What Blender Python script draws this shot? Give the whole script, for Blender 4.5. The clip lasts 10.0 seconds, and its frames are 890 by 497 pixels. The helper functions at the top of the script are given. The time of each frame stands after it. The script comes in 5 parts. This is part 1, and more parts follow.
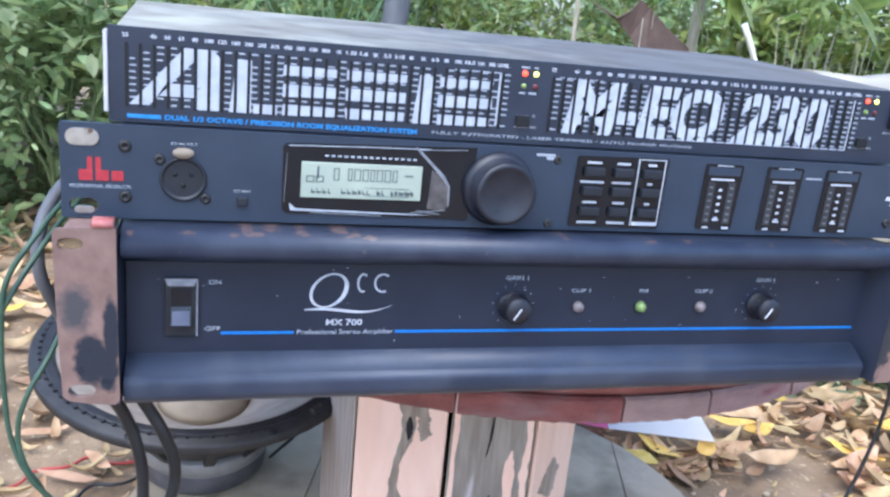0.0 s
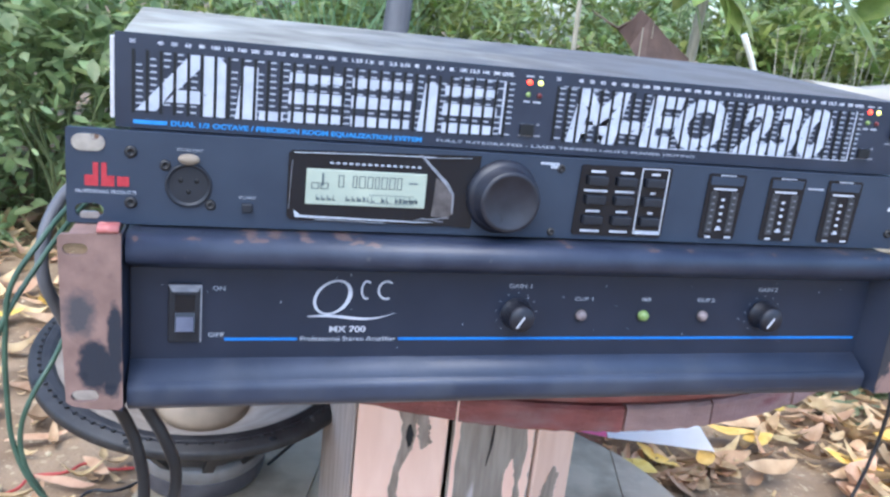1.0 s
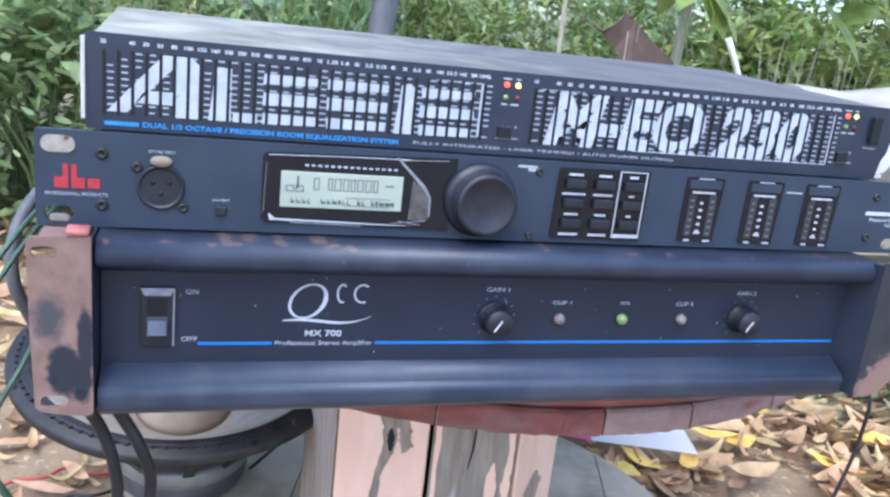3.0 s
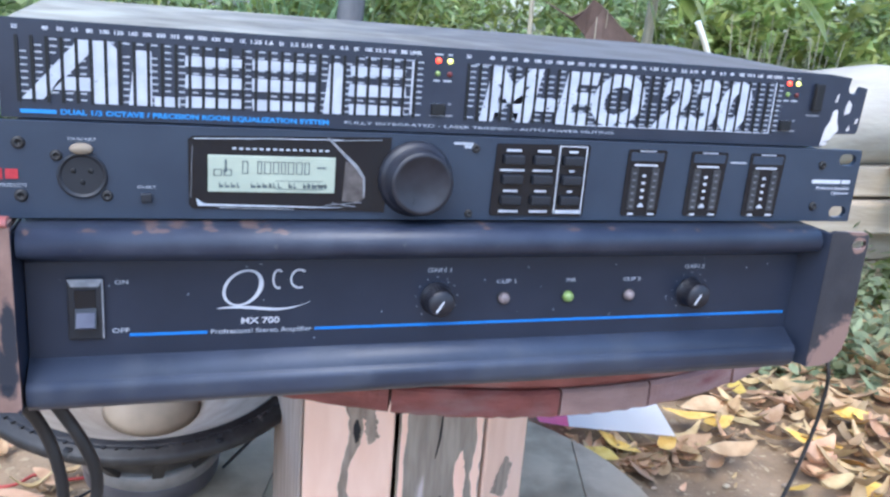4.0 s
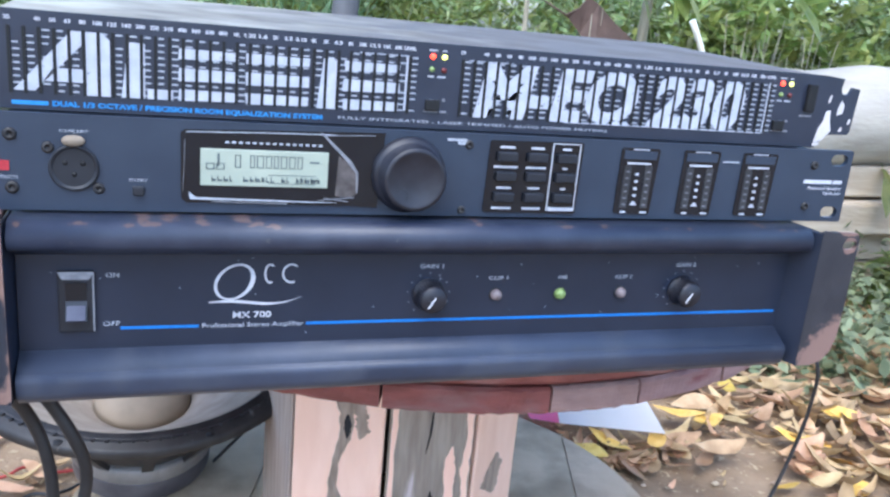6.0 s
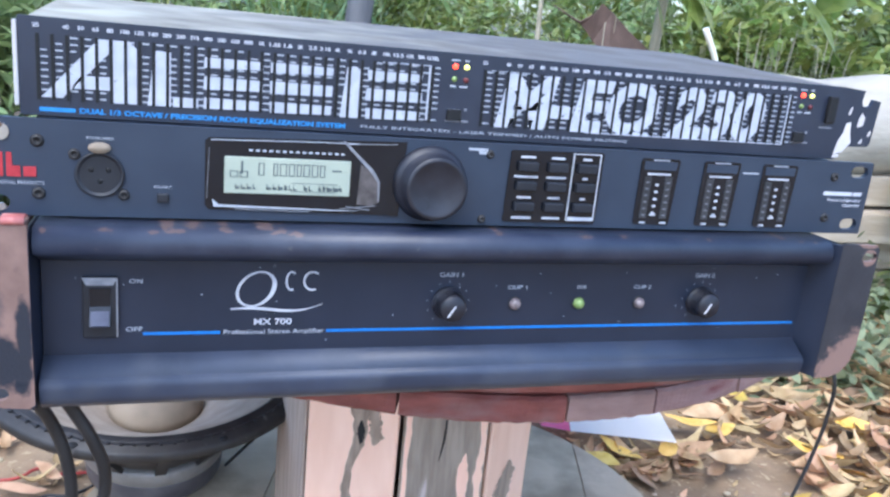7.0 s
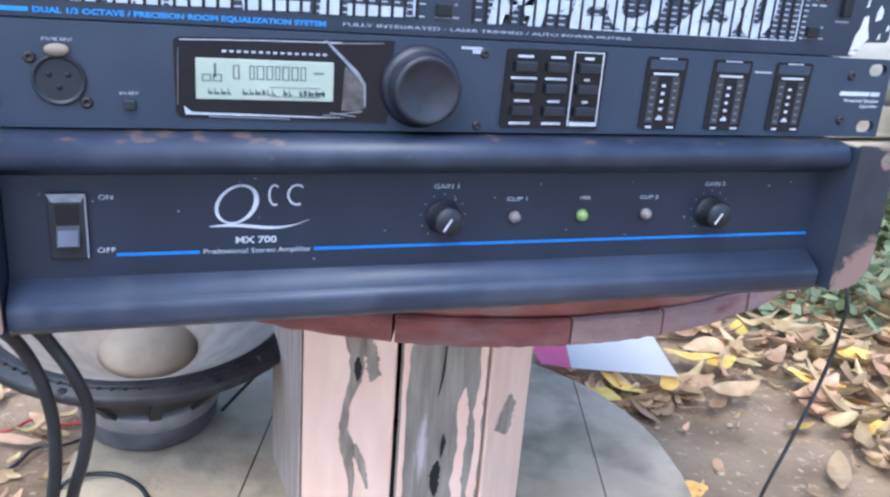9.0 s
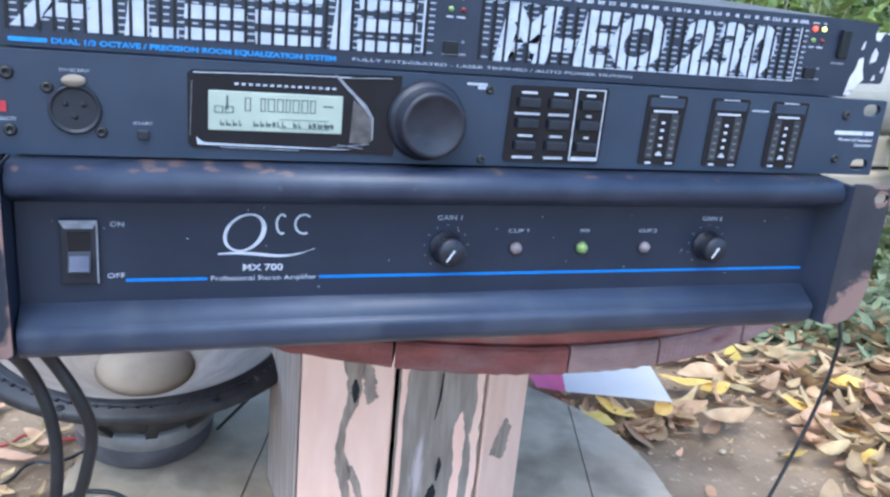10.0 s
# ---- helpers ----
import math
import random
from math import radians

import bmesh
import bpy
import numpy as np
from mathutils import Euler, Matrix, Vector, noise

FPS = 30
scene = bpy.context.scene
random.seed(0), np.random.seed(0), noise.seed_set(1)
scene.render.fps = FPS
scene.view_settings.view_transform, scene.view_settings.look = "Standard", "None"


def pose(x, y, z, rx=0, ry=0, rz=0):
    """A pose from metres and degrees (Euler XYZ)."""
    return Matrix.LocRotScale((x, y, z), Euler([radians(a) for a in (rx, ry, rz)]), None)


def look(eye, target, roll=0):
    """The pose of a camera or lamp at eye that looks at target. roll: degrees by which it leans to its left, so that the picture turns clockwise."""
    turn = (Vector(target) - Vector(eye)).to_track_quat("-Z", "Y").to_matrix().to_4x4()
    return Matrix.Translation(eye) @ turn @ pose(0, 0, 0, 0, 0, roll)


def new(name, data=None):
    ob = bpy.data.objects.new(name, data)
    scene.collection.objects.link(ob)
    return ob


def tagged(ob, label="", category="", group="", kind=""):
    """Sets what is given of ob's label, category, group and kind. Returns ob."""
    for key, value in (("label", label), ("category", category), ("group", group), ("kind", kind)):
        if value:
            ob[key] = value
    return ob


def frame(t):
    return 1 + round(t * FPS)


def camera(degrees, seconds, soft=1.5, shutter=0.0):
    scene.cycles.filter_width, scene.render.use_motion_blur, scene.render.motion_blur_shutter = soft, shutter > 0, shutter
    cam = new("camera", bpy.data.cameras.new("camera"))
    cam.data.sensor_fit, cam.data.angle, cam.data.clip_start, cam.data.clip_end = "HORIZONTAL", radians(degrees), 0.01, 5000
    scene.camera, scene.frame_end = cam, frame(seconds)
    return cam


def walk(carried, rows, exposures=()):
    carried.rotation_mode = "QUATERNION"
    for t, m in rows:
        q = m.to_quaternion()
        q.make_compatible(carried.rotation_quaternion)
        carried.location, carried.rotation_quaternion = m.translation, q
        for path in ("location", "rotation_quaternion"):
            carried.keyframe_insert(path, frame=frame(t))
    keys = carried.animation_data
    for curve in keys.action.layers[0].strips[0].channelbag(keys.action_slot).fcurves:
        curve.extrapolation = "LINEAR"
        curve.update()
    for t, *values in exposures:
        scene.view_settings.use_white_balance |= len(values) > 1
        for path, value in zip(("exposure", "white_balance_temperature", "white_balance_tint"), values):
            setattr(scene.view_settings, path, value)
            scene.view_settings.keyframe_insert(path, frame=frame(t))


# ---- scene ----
cam = camera(57.0, 10.0, soft=2.5)
PATH = [
    (0, (-0.174, -0.391, 0.195), (0.366, 1.454, -0.357), 5.7),
    (0.5, (-0.177, -0.39, 0.195), (0.355, 1.461, -0.346), 5.9),
    (1, (-0.177, -0.391, 0.195), (0.367, 1.458, -0.339), 6.1),
    (1.5, (-0.178, -0.389, 0.196), (0.375, 1.46, -0.326), 6.6),
    (2, (-0.178, -0.39, 0.196), (0.375, 1.457, -0.336), 6.5),
    (3.5, (-0.16, -0.389, 0.193), (0.434, 1.447, -0.331), 5.9),
    (4, (-0.145, -0.392, 0.188), (0.458, 1.439, -0.344), 4.6),
    (4.5, (-0.137, -0.392, 0.188), (0.475, 1.436, -0.345), 4.5),
    (5, (-0.141, -0.392, 0.189), (0.474, 1.436, -0.34), 4.9),
    (6.5, (-0.147, -0.392, 0.188), (0.47, 1.431, -0.357), 5.5),
    (7, (-0.151, -0.391, 0.19), (0.449, 1.442, -0.341), 5.7),
    (7.5, (-0.152, -0.389, 0.187), (0.459, 1.441, -0.338), 5.5),
    (8, (-0.147, -0.385, 0.181), (0.466, 1.433, -0.383), 4.7),
    (8.5, (-0.143, -0.375, 0.166), (0.461, 1.421, -0.473), 3.9),
    (9, (-0.143, -0.372, 0.163), (0.468, 1.421, -0.478), 4.3),
    (9.5, (-0.144, -0.376, 0.166), (0.477, 1.416, -0.469), 4.4),
    (10, (-0.149, -0.376, 0.171), (0.475, 1.428, -0.428), 5.4),
]
walk(cam, [(t, look(eye, target, roll)) for t, eye, target, roll in PATH], exposures=[(0.0, 1.68, 5480, 7), (8.0, 1.68, 5480, 7), (8.6, 1.68, 5400, 7), (9.2, 1.66, 5250, 6), (10.0, 1.64, 5150, 4)])

# ---- light ----
world = bpy.data.worlds.new("sky_world")
scene.world = world
world.use_nodes = True
wn = world.node_tree.nodes
sky = wn.new("ShaderNodeTexSky")
sky.sky_type, sky.sun_disc = "NISHITA", False
sky.sun_elevation, sky.sun_rotation = radians(60), radians(214)
sky.air_density, sky.dust_density = 1.0, 2.5
wn["Background"].inputs["Strength"].default_value = 0.15
world.node_tree.links.new(sky.outputs["Color"], wn["Background"].inputs["Color"])
sun = new("sun", bpy.data.lights.new("sun", "SUN"))
sun.data.energy, sun.data.angle, sun.data.color = 0.8, radians(45), (1.0, 0.94, 0.86)
sun.matrix_world = look((-1.0, -1.5, 3.2), (0, 0, 0))


# ---- materials ----
def rgb(h):
    """Linear colour from a hex string."""
    v = [int(h[i:i + 2], 16) / 255 for i in (0, 2, 4)]
    return tuple(c / 12.92 if c <= 0.04045 else ((c + 0.055) / 1.055) ** 2.4 for c in v) + (1,)


def mat(name, a, b=None, rough=0.5, metal=0.0, scale=60.0, fine=0.0, bump=0.0, bump_scale=400.0, c=None, c_scale=25.0,
        c_at=0.6, emit=0.0, stretch=(1, 1, 1), vary=0.0, island=False, spec=0.5, c_soft=0.06, thin=0.0):
    """A two-scale procedural surface: a to b by noise, patches of c, fine relief, and a hue shift from piece to piece."""
    m = bpy.data.materials.new(name)
    m.use_nodes = True
    nt = m.node_tree
    n, ln = nt.nodes, nt.links
    p = n["Principled BSDF"]
    p.inputs["Roughness"].default_value, p.inputs["Metallic"].default_value = rough, metal
    p.inputs["Specular IOR Level"].default_value = spec
    co = n.new("ShaderNodeTexCoord")
    mp = n.new("ShaderNodeMapping")
    mp.inputs["Scale"].default_value = stretch
    ln.new(co.outputs["Object"], mp.inputs["Vector"])

    def tex(s, detail=5):
        t = n.new("ShaderNodeTexNoise")
        t.inputs["Scale"].default_value, t.inputs["Detail"].default_value = s, detail
        ln.new(mp.outputs["Vector"], t.inputs["Vector"])
        return t.outputs["Fac"]

    def ramp(fac, lo, hi, ca, cb):
        r = n.new("ShaderNodeValToRGB")
        r.color_ramp.elements[0].position, r.color_ramp.elements[1].position = lo, hi
        r.color_ramp.elements[0].color, r.color_ramp.elements[1].color = ca, cb
        ln.new(fac, r.inputs["Fac"])
        return r.outputs["Color"]

    def mix(fac, x, y):
        k = n.new("ShaderNodeMix")
        k.data_type = "RGBA"
        for v, s in ((fac, k.inputs[0]), (x, k.inputs[6]), (y, k.inputs[7])):
            if isinstance(v, (float, tuple)):
                s.default_value = v
            else:
                ln.new(v, s)
        return k.outputs[2]

    col = ramp(tex(scale), 0.36, 0.66, a, b or a)
    if c:
        mask = ramp(tex(c_scale, 8), c_at, c_at + c_soft, (0, 0, 0, 1), (1, 1, 1, 1))
        col = mix(mask, col, c)
        rr = n.new("ShaderNodeMapRange")
        rr.inputs["To Min"].default_value, rr.inputs["To Max"].default_value = rough, min(1.0, rough + 0.35)
        ln.new(mask, rr.inputs["Value"])
        ln.new(rr.outputs["Result"], p.inputs["Roughness"])
    if vary:
        if island:
            src = n.new("ShaderNodeNewGeometry").outputs["Random Per Island"]
        else:
            src = n.new("ShaderNodeObjectInfo").outputs["Random"]
        hs = n.new("ShaderNodeHueSaturation")
        for key, lo, hi in (("Value", 1 - vary, 1 + vary), ("Hue", 0.5 - 0.06 * vary, 0.5 + 0.06 * vary)):
            rg = n.new("ShaderNodeMapRange")
            rg.inputs["To Min"].default_value, rg.inputs["To Max"].default_value = lo, hi
            if key == "Hue":
                wh = n.new("ShaderNodeTexWhiteNoise")
                wh.noise_dimensions = "1D"
                ln.new(src, wh.inputs["W"])
                ln.new(wh.outputs["Value"], rg.inputs["Value"])
            else:
                ln.new(src, rg.inputs["Value"])
            ln.new(rg.outputs["Result"], hs.inputs[key])
        ln.new(col, hs.inputs["Color"])
        col = hs.outputs["Color"]
    ln.new(col, p.inputs["Base Color"])
    if bump:
        bp = n.new("ShaderNodeBump")
        bp.inputs["Strength"].default_value, bp.inputs["Distance"].default_value = bump, 0.4 / bump_scale
        ln.new(tex(bump_scale, 6), bp.inputs["Height"])
        ln.new(bp.outputs["Normal"], p.inputs["Normal"])
    if thin:
        tl = n.new("ShaderNodeBsdfTranslucent")
        ln.new(col, tl.inputs["Color"])
        ms = n.new("ShaderNodeMixShader")
        ms.inputs[0].default_value = thin
        ln.new(p.outputs[0], ms.inputs[1])
        ln.new(tl.outputs[0], ms.inputs[2])
        ln.new(ms.outputs[0], n["Material Output"].inputs["Surface"])
    if emit:
        ln.new(col, p.inputs["Emission Color"])
        p.inputs["Emission Strength"].default_value = emit
    return m


# lower moulding: colour raised above the panel's for sky on its slope
M_AMP = mat("amp_paint", (0.022, 0.030, 0.055, 1), (0.036, 0.046, 0.078, 1), 0.46, 0, 28, bump=0.14, bump_scale=900,
            c=(0.066, 0.075, 0.10, 1), c_scale=34, c_at=0.52, c_soft=0.28)
M_AMPF = mat("amp_face_paint", (0.0095, 0.0145, 0.030, 1), (0.014, 0.0195, 0.038, 1), 0.45, 0, 30, bump=0.08, bump_scale=1200, spec=0.45)
M_AMPT = mat("amp_worn_top", (0.015, 0.020, 0.040, 1), (0.030, 0.037, 0.062, 1), 0.42, 0, 50, bump=0.2, bump_scale=700,
             c=(0.075, 0.075, 0.085, 1), c_scale=240, c_at=0.69)
M_RUST = mat("rusty_painted_steel", (0.165, 0.100, 0.082, 1), (0.225, 0.140, 0.116, 1), 0.7, 0, 90, bump=0.3, bump_scale=600,
             c=(0.13, 0.085, 0.075, 1), c_scale=70, c_at=0.60, c_soft=0.10)
M_EARD = mat("dark_worn_steel", (0.018, 0.019, 0.026, 1), (0.03, 0.03, 0.038, 1), 0.5, 0, 60, bump=0.2, bump_scale=600,
             c=(0.22, 0.14, 0.12, 1), c_scale=60, c_at=0.72)
M_PROC = mat("blue_grey_paint", (0.0185, 0.0285, 0.051, 1), (0.026, 0.038, 0.063, 1), 0.42, 0, 30, bump=0.06, bump_scale=1500)
M_CHAS = mat("chassis_steel", (0.03, 0.03, 0.034, 1), (0.05, 0.05, 0.055, 1), 0.5, 0.3, 40, bump=0.1)
M_GLOSS = mat("glossy_black_plastic", (0.005, 0.006, 0.010, 1), (0.008, 0.010, 0.015, 1), 0.18, 0, 60)
M_BLACK = mat("matt_black_plastic", (0.007, 0.0085, 0.014, 1), (0.012, 0.014, 0.021, 1), 0.5, 0, 80, bump=0.1, bump_scale=1500)
M_KNOB = mat("soft_black_knob", (0.009, 0.0095, 0.016, 1), (0.017, 0.018, 0.027, 1), 0.45, 0, 120, bump=0.1, bump_scale=900)
M_SLOT = mat("slot_dark", (0.003, 0.0034, 0.005, 1), None, 0.7)
M_EQ = mat("eq_panel_paint", (0.014, 0.019, 0.036, 1), (0.022, 0.028, 0.048, 1), 0.42, 0, 35, bump=0.08, bump_scale=1200)
M_EQTOP = mat("dusty_steel_top", (0.26, 0.24, 0.19, 1), (0.38, 0.355, 0.285, 1), 0.65, 0.1, 22, bump=0.25, bump_scale=500,
              c=(0.17, 0.155, 0.13, 1), c_scale=20, c_at=0.46, c_soft=0.25, stretch=(1, 1, 1))
M_WHITE = mat("white_print", (0.44, 0.46, 0.52, 1), (0.53, 0.55, 0.60, 1), 0.5, 0, 200)
M_WHITEW = mat("worn_white_print", (0.38, 0.41, 0.48, 1), (0.46, 0.49, 0.56, 1), 0.5, 0, 150, c=(0.05, 0.055, 0.07, 1), c_scale=300, c_at=0.68)
M_GREYP = mat("grey_print", (0.33, 0.36, 0.42, 1), (0.42, 0.45, 0.50, 1), 0.5, 0, 300)
M_DIM = mat("dim_print", (0.16, 0.17, 0.2, 1), (0.24, 0.25, 0.28, 1), 0.5, 0, 300)
M_BLUE = mat("blue_print", (0.014, 0.14, 0.46, 1), (0.02, 0.175, 0.53, 1), 0.45, 0, 300)
M_BLUET = mat("pale_blue_print", (0.025, 0.20, 0.52, 1), (0.045, 0.25, 0.60, 1), 0.45, 0, 300)
M_RED = mat("red_print", (0.32, 0.020, 0.032, 1), (0.39, 0.032, 0.044, 1), 0.45, 0, 300)
M_LCD = mat("lit_display", (0.275, 0.315, 0.265, 1), (0.32, 0.36, 0.30, 1), 0.25, 0, 40, emit=0.10)
M_LCDINK = mat("display_segments", (0.085, 0.11, 0.12, 1), None, 0.3)
M_STEEL = mat("bright_steel", (0.55, 0.55, 0.55, 1), (0.7, 0.7, 0.7, 1), 0.3, 1.0, 200, c=(0.2, 0.12, 0.08, 1), c_scale=150, c_at=0.62)
M_FILM = mat("clear_film", (0.50, 0.49, 0.50, 1), (0.60, 0.58, 0.58, 1), 0.2, 0, 100)
M_LRED = mat("red_led", (0.9, 0.05, 0.02, 1), None, 0.3, emit=1.6)
M_LYEL = mat("yellow_led", (0.75, 0.72, 0.15, 1), None, 0.3, emit=0.9)
M_LGRN = mat("green_led", (0.15, 0.23, 0.07, 1), (0.30, 0.40, 0.15, 1), 0.12, 0, 500, emit=0.03)
M_LOFF = mat("unlit_led", (0.15, 0.125, 0.13, 1), (0.26, 0.215, 0.22, 1), 0.2, 0, 300)
M_LDARK = mat("dark_led", (0.12, 0.02, 0.02, 1), None, 0.3)
M_REDWOOD = mat("red_painted_wood", (0.185, 0.050, 0.042, 1), (0.29, 0.088, 0.075, 1), 0.6, 0, 28, bump=0.55, bump_scale=160,
                c=(0.27, 0.16, 0.15, 1), c_scale=16, c_at=0.52, c_soft=0.16, stretch=(1, 1, 3), vary=0.13)
M_FADED = mat("faded_red_wood", (0.245, 0.145, 0.132, 1), (0.35, 0.215, 0.195, 1), 0.7, 0, 28, bump=0.55, bump_scale=160,
              c=(0.20, 0.075, 0.07, 1), c_scale=14, c_at=0.58, c_soft=0.14, stretch=(1, 1, 3), vary=0.12)
M_PINK = mat("pale_pink_paint", (0.78, 0.50, 0.37, 1), (0.85, 0.58, 0.45, 1), 0.6, 0, 22, bump=0.15, bump_scale=260,
             c=(0.20, 0.17, 0.15, 1), c_scale=7.5, c_at=0.63, c_soft=0.015, stretch=(2.2, 2.2, 0.55), vary=0.06)
M_GREYWOOD = mat("bare_grey_wood", (0.205, 0.168, 0.132, 1), (0.325, 0.275, 0.22, 1), 0.75, 0, 40, bump=0.4, bump_scale=180,
                 c=(0.50, 0.42, 0.40, 1), c_scale=10, c_at=0.64, c_soft=0.03, stretch=(2.5, 2.5, 0.35), vary=0.1)
M_WORNWOOD = mat("dusty_pinkish_wood", (0.28, 0.225, 0.19, 1), (0.40, 0.32, 0.27, 1), 0.75, 0, 40, bump=0.3, bump_scale=180,
                 stretch=(3, 3, 0.3), vary=0.08)
M_BASE = mat("grey_dusty_board", (0.47, 0.37, 0.245, 1), (0.60, 0.485, 0.335, 1), 0.8, 0, 14, bump=0.3, bump_scale=150,
             c=(0.29, 0.235, 0.16, 1), c_scale=11, c_at=0.45, c_soft=0.20, stretch=(1, 1, 1), vary=0.10)
M_CONE = mat("paper_cone", (0.27, 0.225, 0.18, 1), (0.36, 0.305, 0.25, 1), 0.75, 0, 40, bump=0.1, bump_scale=500)
M_CAP = mat("dusty_cap", (0.22, 0.178, 0.132, 1), (0.28, 0.23, 0.172, 1), 0.8, 0, 30, bump=0.15, bump_scale=900)
M_FRAME = mat("cast_frame_black", (0.011, 0.010, 0.011, 1), (0.024, 0.022, 0.022, 1), 0.55, 0, 60, bump=0.15, bump_scale=700,
              c=(0.09, 0.082, 0.075, 1), c_scale=90, c_at=0.66)
M_PLATE = mat("dull_steel_plate", (0.19, 0.175, 0.165, 1), (0.27, 0.25, 0.235, 1), 0.45, 0.2, 40, bump=0.1, bump_scale=600)
M_MAG = mat("magnet_metal", (0.075, 0.068, 0.075, 1), (0.12, 0.11, 0.115, 1), 0.4, 0.2, 40, bump=0.1, bump_scale=600)
M_EARTH = mat("bare_earth", (0.172, 0.114, 0.065, 1), (0.292, 0.205, 0.125, 1), 0.95, 0, 11, bump=1.0, bump_scale=110,
              c=(0.39, 0.305, 0.19, 1), c_scale=85, c_at=0.60, c_soft=0.08)
M_LEAF = mat("green_leaf", (0.155, 0.205, 0.045, 1), (0.26, 0.295, 0.085, 1), 0.36, 0, 30, vary=0.50, island=True, bump=0.2, bump_scale=300, thin=0.42)
M_STEM = mat("green_stem", (0.11, 0.14, 0.055, 1), (0.17, 0.19, 0.085, 1), 0.7, 0, 40)
# lighter than the switch plastic: sky reflection put into the colour
M_ROCK = mat("rocker_sky_sheen", (0.045, 0.047, 0.075, 1), (0.07, 0.072, 0.105, 1), 0.2, 0, 90)
# paler second leaf colour; also carries the brighter light on the left shrubs
M_LEAFP = mat("pale_lit_leaf", (0.22, 0.30, 0.125, 1), (0.35, 0.415, 0.20, 1), 0.36, 0, 30, vary=0.36, island=True, bump=0.2, bump_scale=300, thin=0.45)
M_WEED = mat("weed_leaf", (0.16, 0.19, 0.095, 1), (0.25, 0.275, 0.15, 1), 0.5, 0, 30, vary=0.40, island=True, bump=0.2, bump_scale=300, thin=0.35)
M_GRASS = mat("pale_grass", (0.17, 0.28, 0.13, 1), (0.24, 0.36, 0.19, 1), 0.5, 0, 30, vary=0.35, island=True, thin=0.35)
M_DRY = mat("dry_leaf_brown", (0.40, 0.258, 0.130, 1), (0.58, 0.405, 0.235, 1), 0.75, 0, 35, vary=0.34, island=True, bump=0.3, bump_scale=200, thin=0.2)
M_YEL = mat("yellow_leaf", (0.60, 0.35, 0.055, 1), (0.70, 0.46, 0.12, 1), 0.55, 0, 60, vary=0.25, bump=0.2, bump_scale=200,
            c=(0.45, 0.28, 0.08, 1), c_scale=80, c_at=0.66)
M_STALK = mat("dry_stalk", (0.26, 0.235, 0.165, 1), (0.38, 0.34, 0.25, 1), 0.8, 0, 40, bump=0.3, bump_scale=200, stretch=(3, 3, 0.4))
M_LOG = mat("peeled_pale_trunk", (0.31, 0.28, 0.235, 1), (0.42, 0.385, 0.325, 1), 0.75, 0, 6, bump=0.3, bump_scale=60,
            c=(0.24, 0.21, 0.165, 1), c_scale=5, c_at=0.58, c_soft=0.2, stretch=(0.5, 2, 2))
M_PLANK = mat("weathered_plank", (0.30, 0.24, 0.17, 1), (0.44, 0.37, 0.28, 1), 0.8, 0, 12, bump=0.4, bump_scale=90, stretch=(0.3, 2, 2))
M_RUBBER = mat("black_rubber", (0.012, 0.012, 0.014, 1), (0.022, 0.022, 0.025, 1), 0.45, 0, 60)
M_WIRE = mat("green_insulation", (0.035, 0.07, 0.045, 1), (0.055, 0.1, 0.065, 1), 0.45, 0, 60)
M_WRED = mat("red_insulation", (0.33, 0.04, 0.035, 1), (0.4, 0.06, 0.05, 1), 0.5, 0, 60)
M_POLE = mat("grey_pole", (0.085, 0.085, 0.095, 1), (0.13, 0.13, 0.14, 1), 0.55, 0, 20, bump=0.2, bump_scale=200, stretch=(2, 2, 0.4))
M_PAPER = mat("white_card", (0.9, 0.87, 0.84, 1), (0.93, 0.90, 0.87, 1), 0.6, 0, 20)
M_PINKC = mat("pink_card", (0.88, 0.19, 0.36, 1), (0.92, 0.24, 0.42, 1), 0.6, 0, 20)
M_STICK = mat("white_stick", (0.85, 0.83, 0.72, 1), (0.92, 0.90, 0.80, 1), 0.6, 0, 60)
M_STONE = mat("pale_stone", (0.34, 0.265, 0.18, 1), (0.46, 0.37, 0.26, 1), 0.85, 0, 60, bump=0.4, bump_scale=200, vary=0.3)


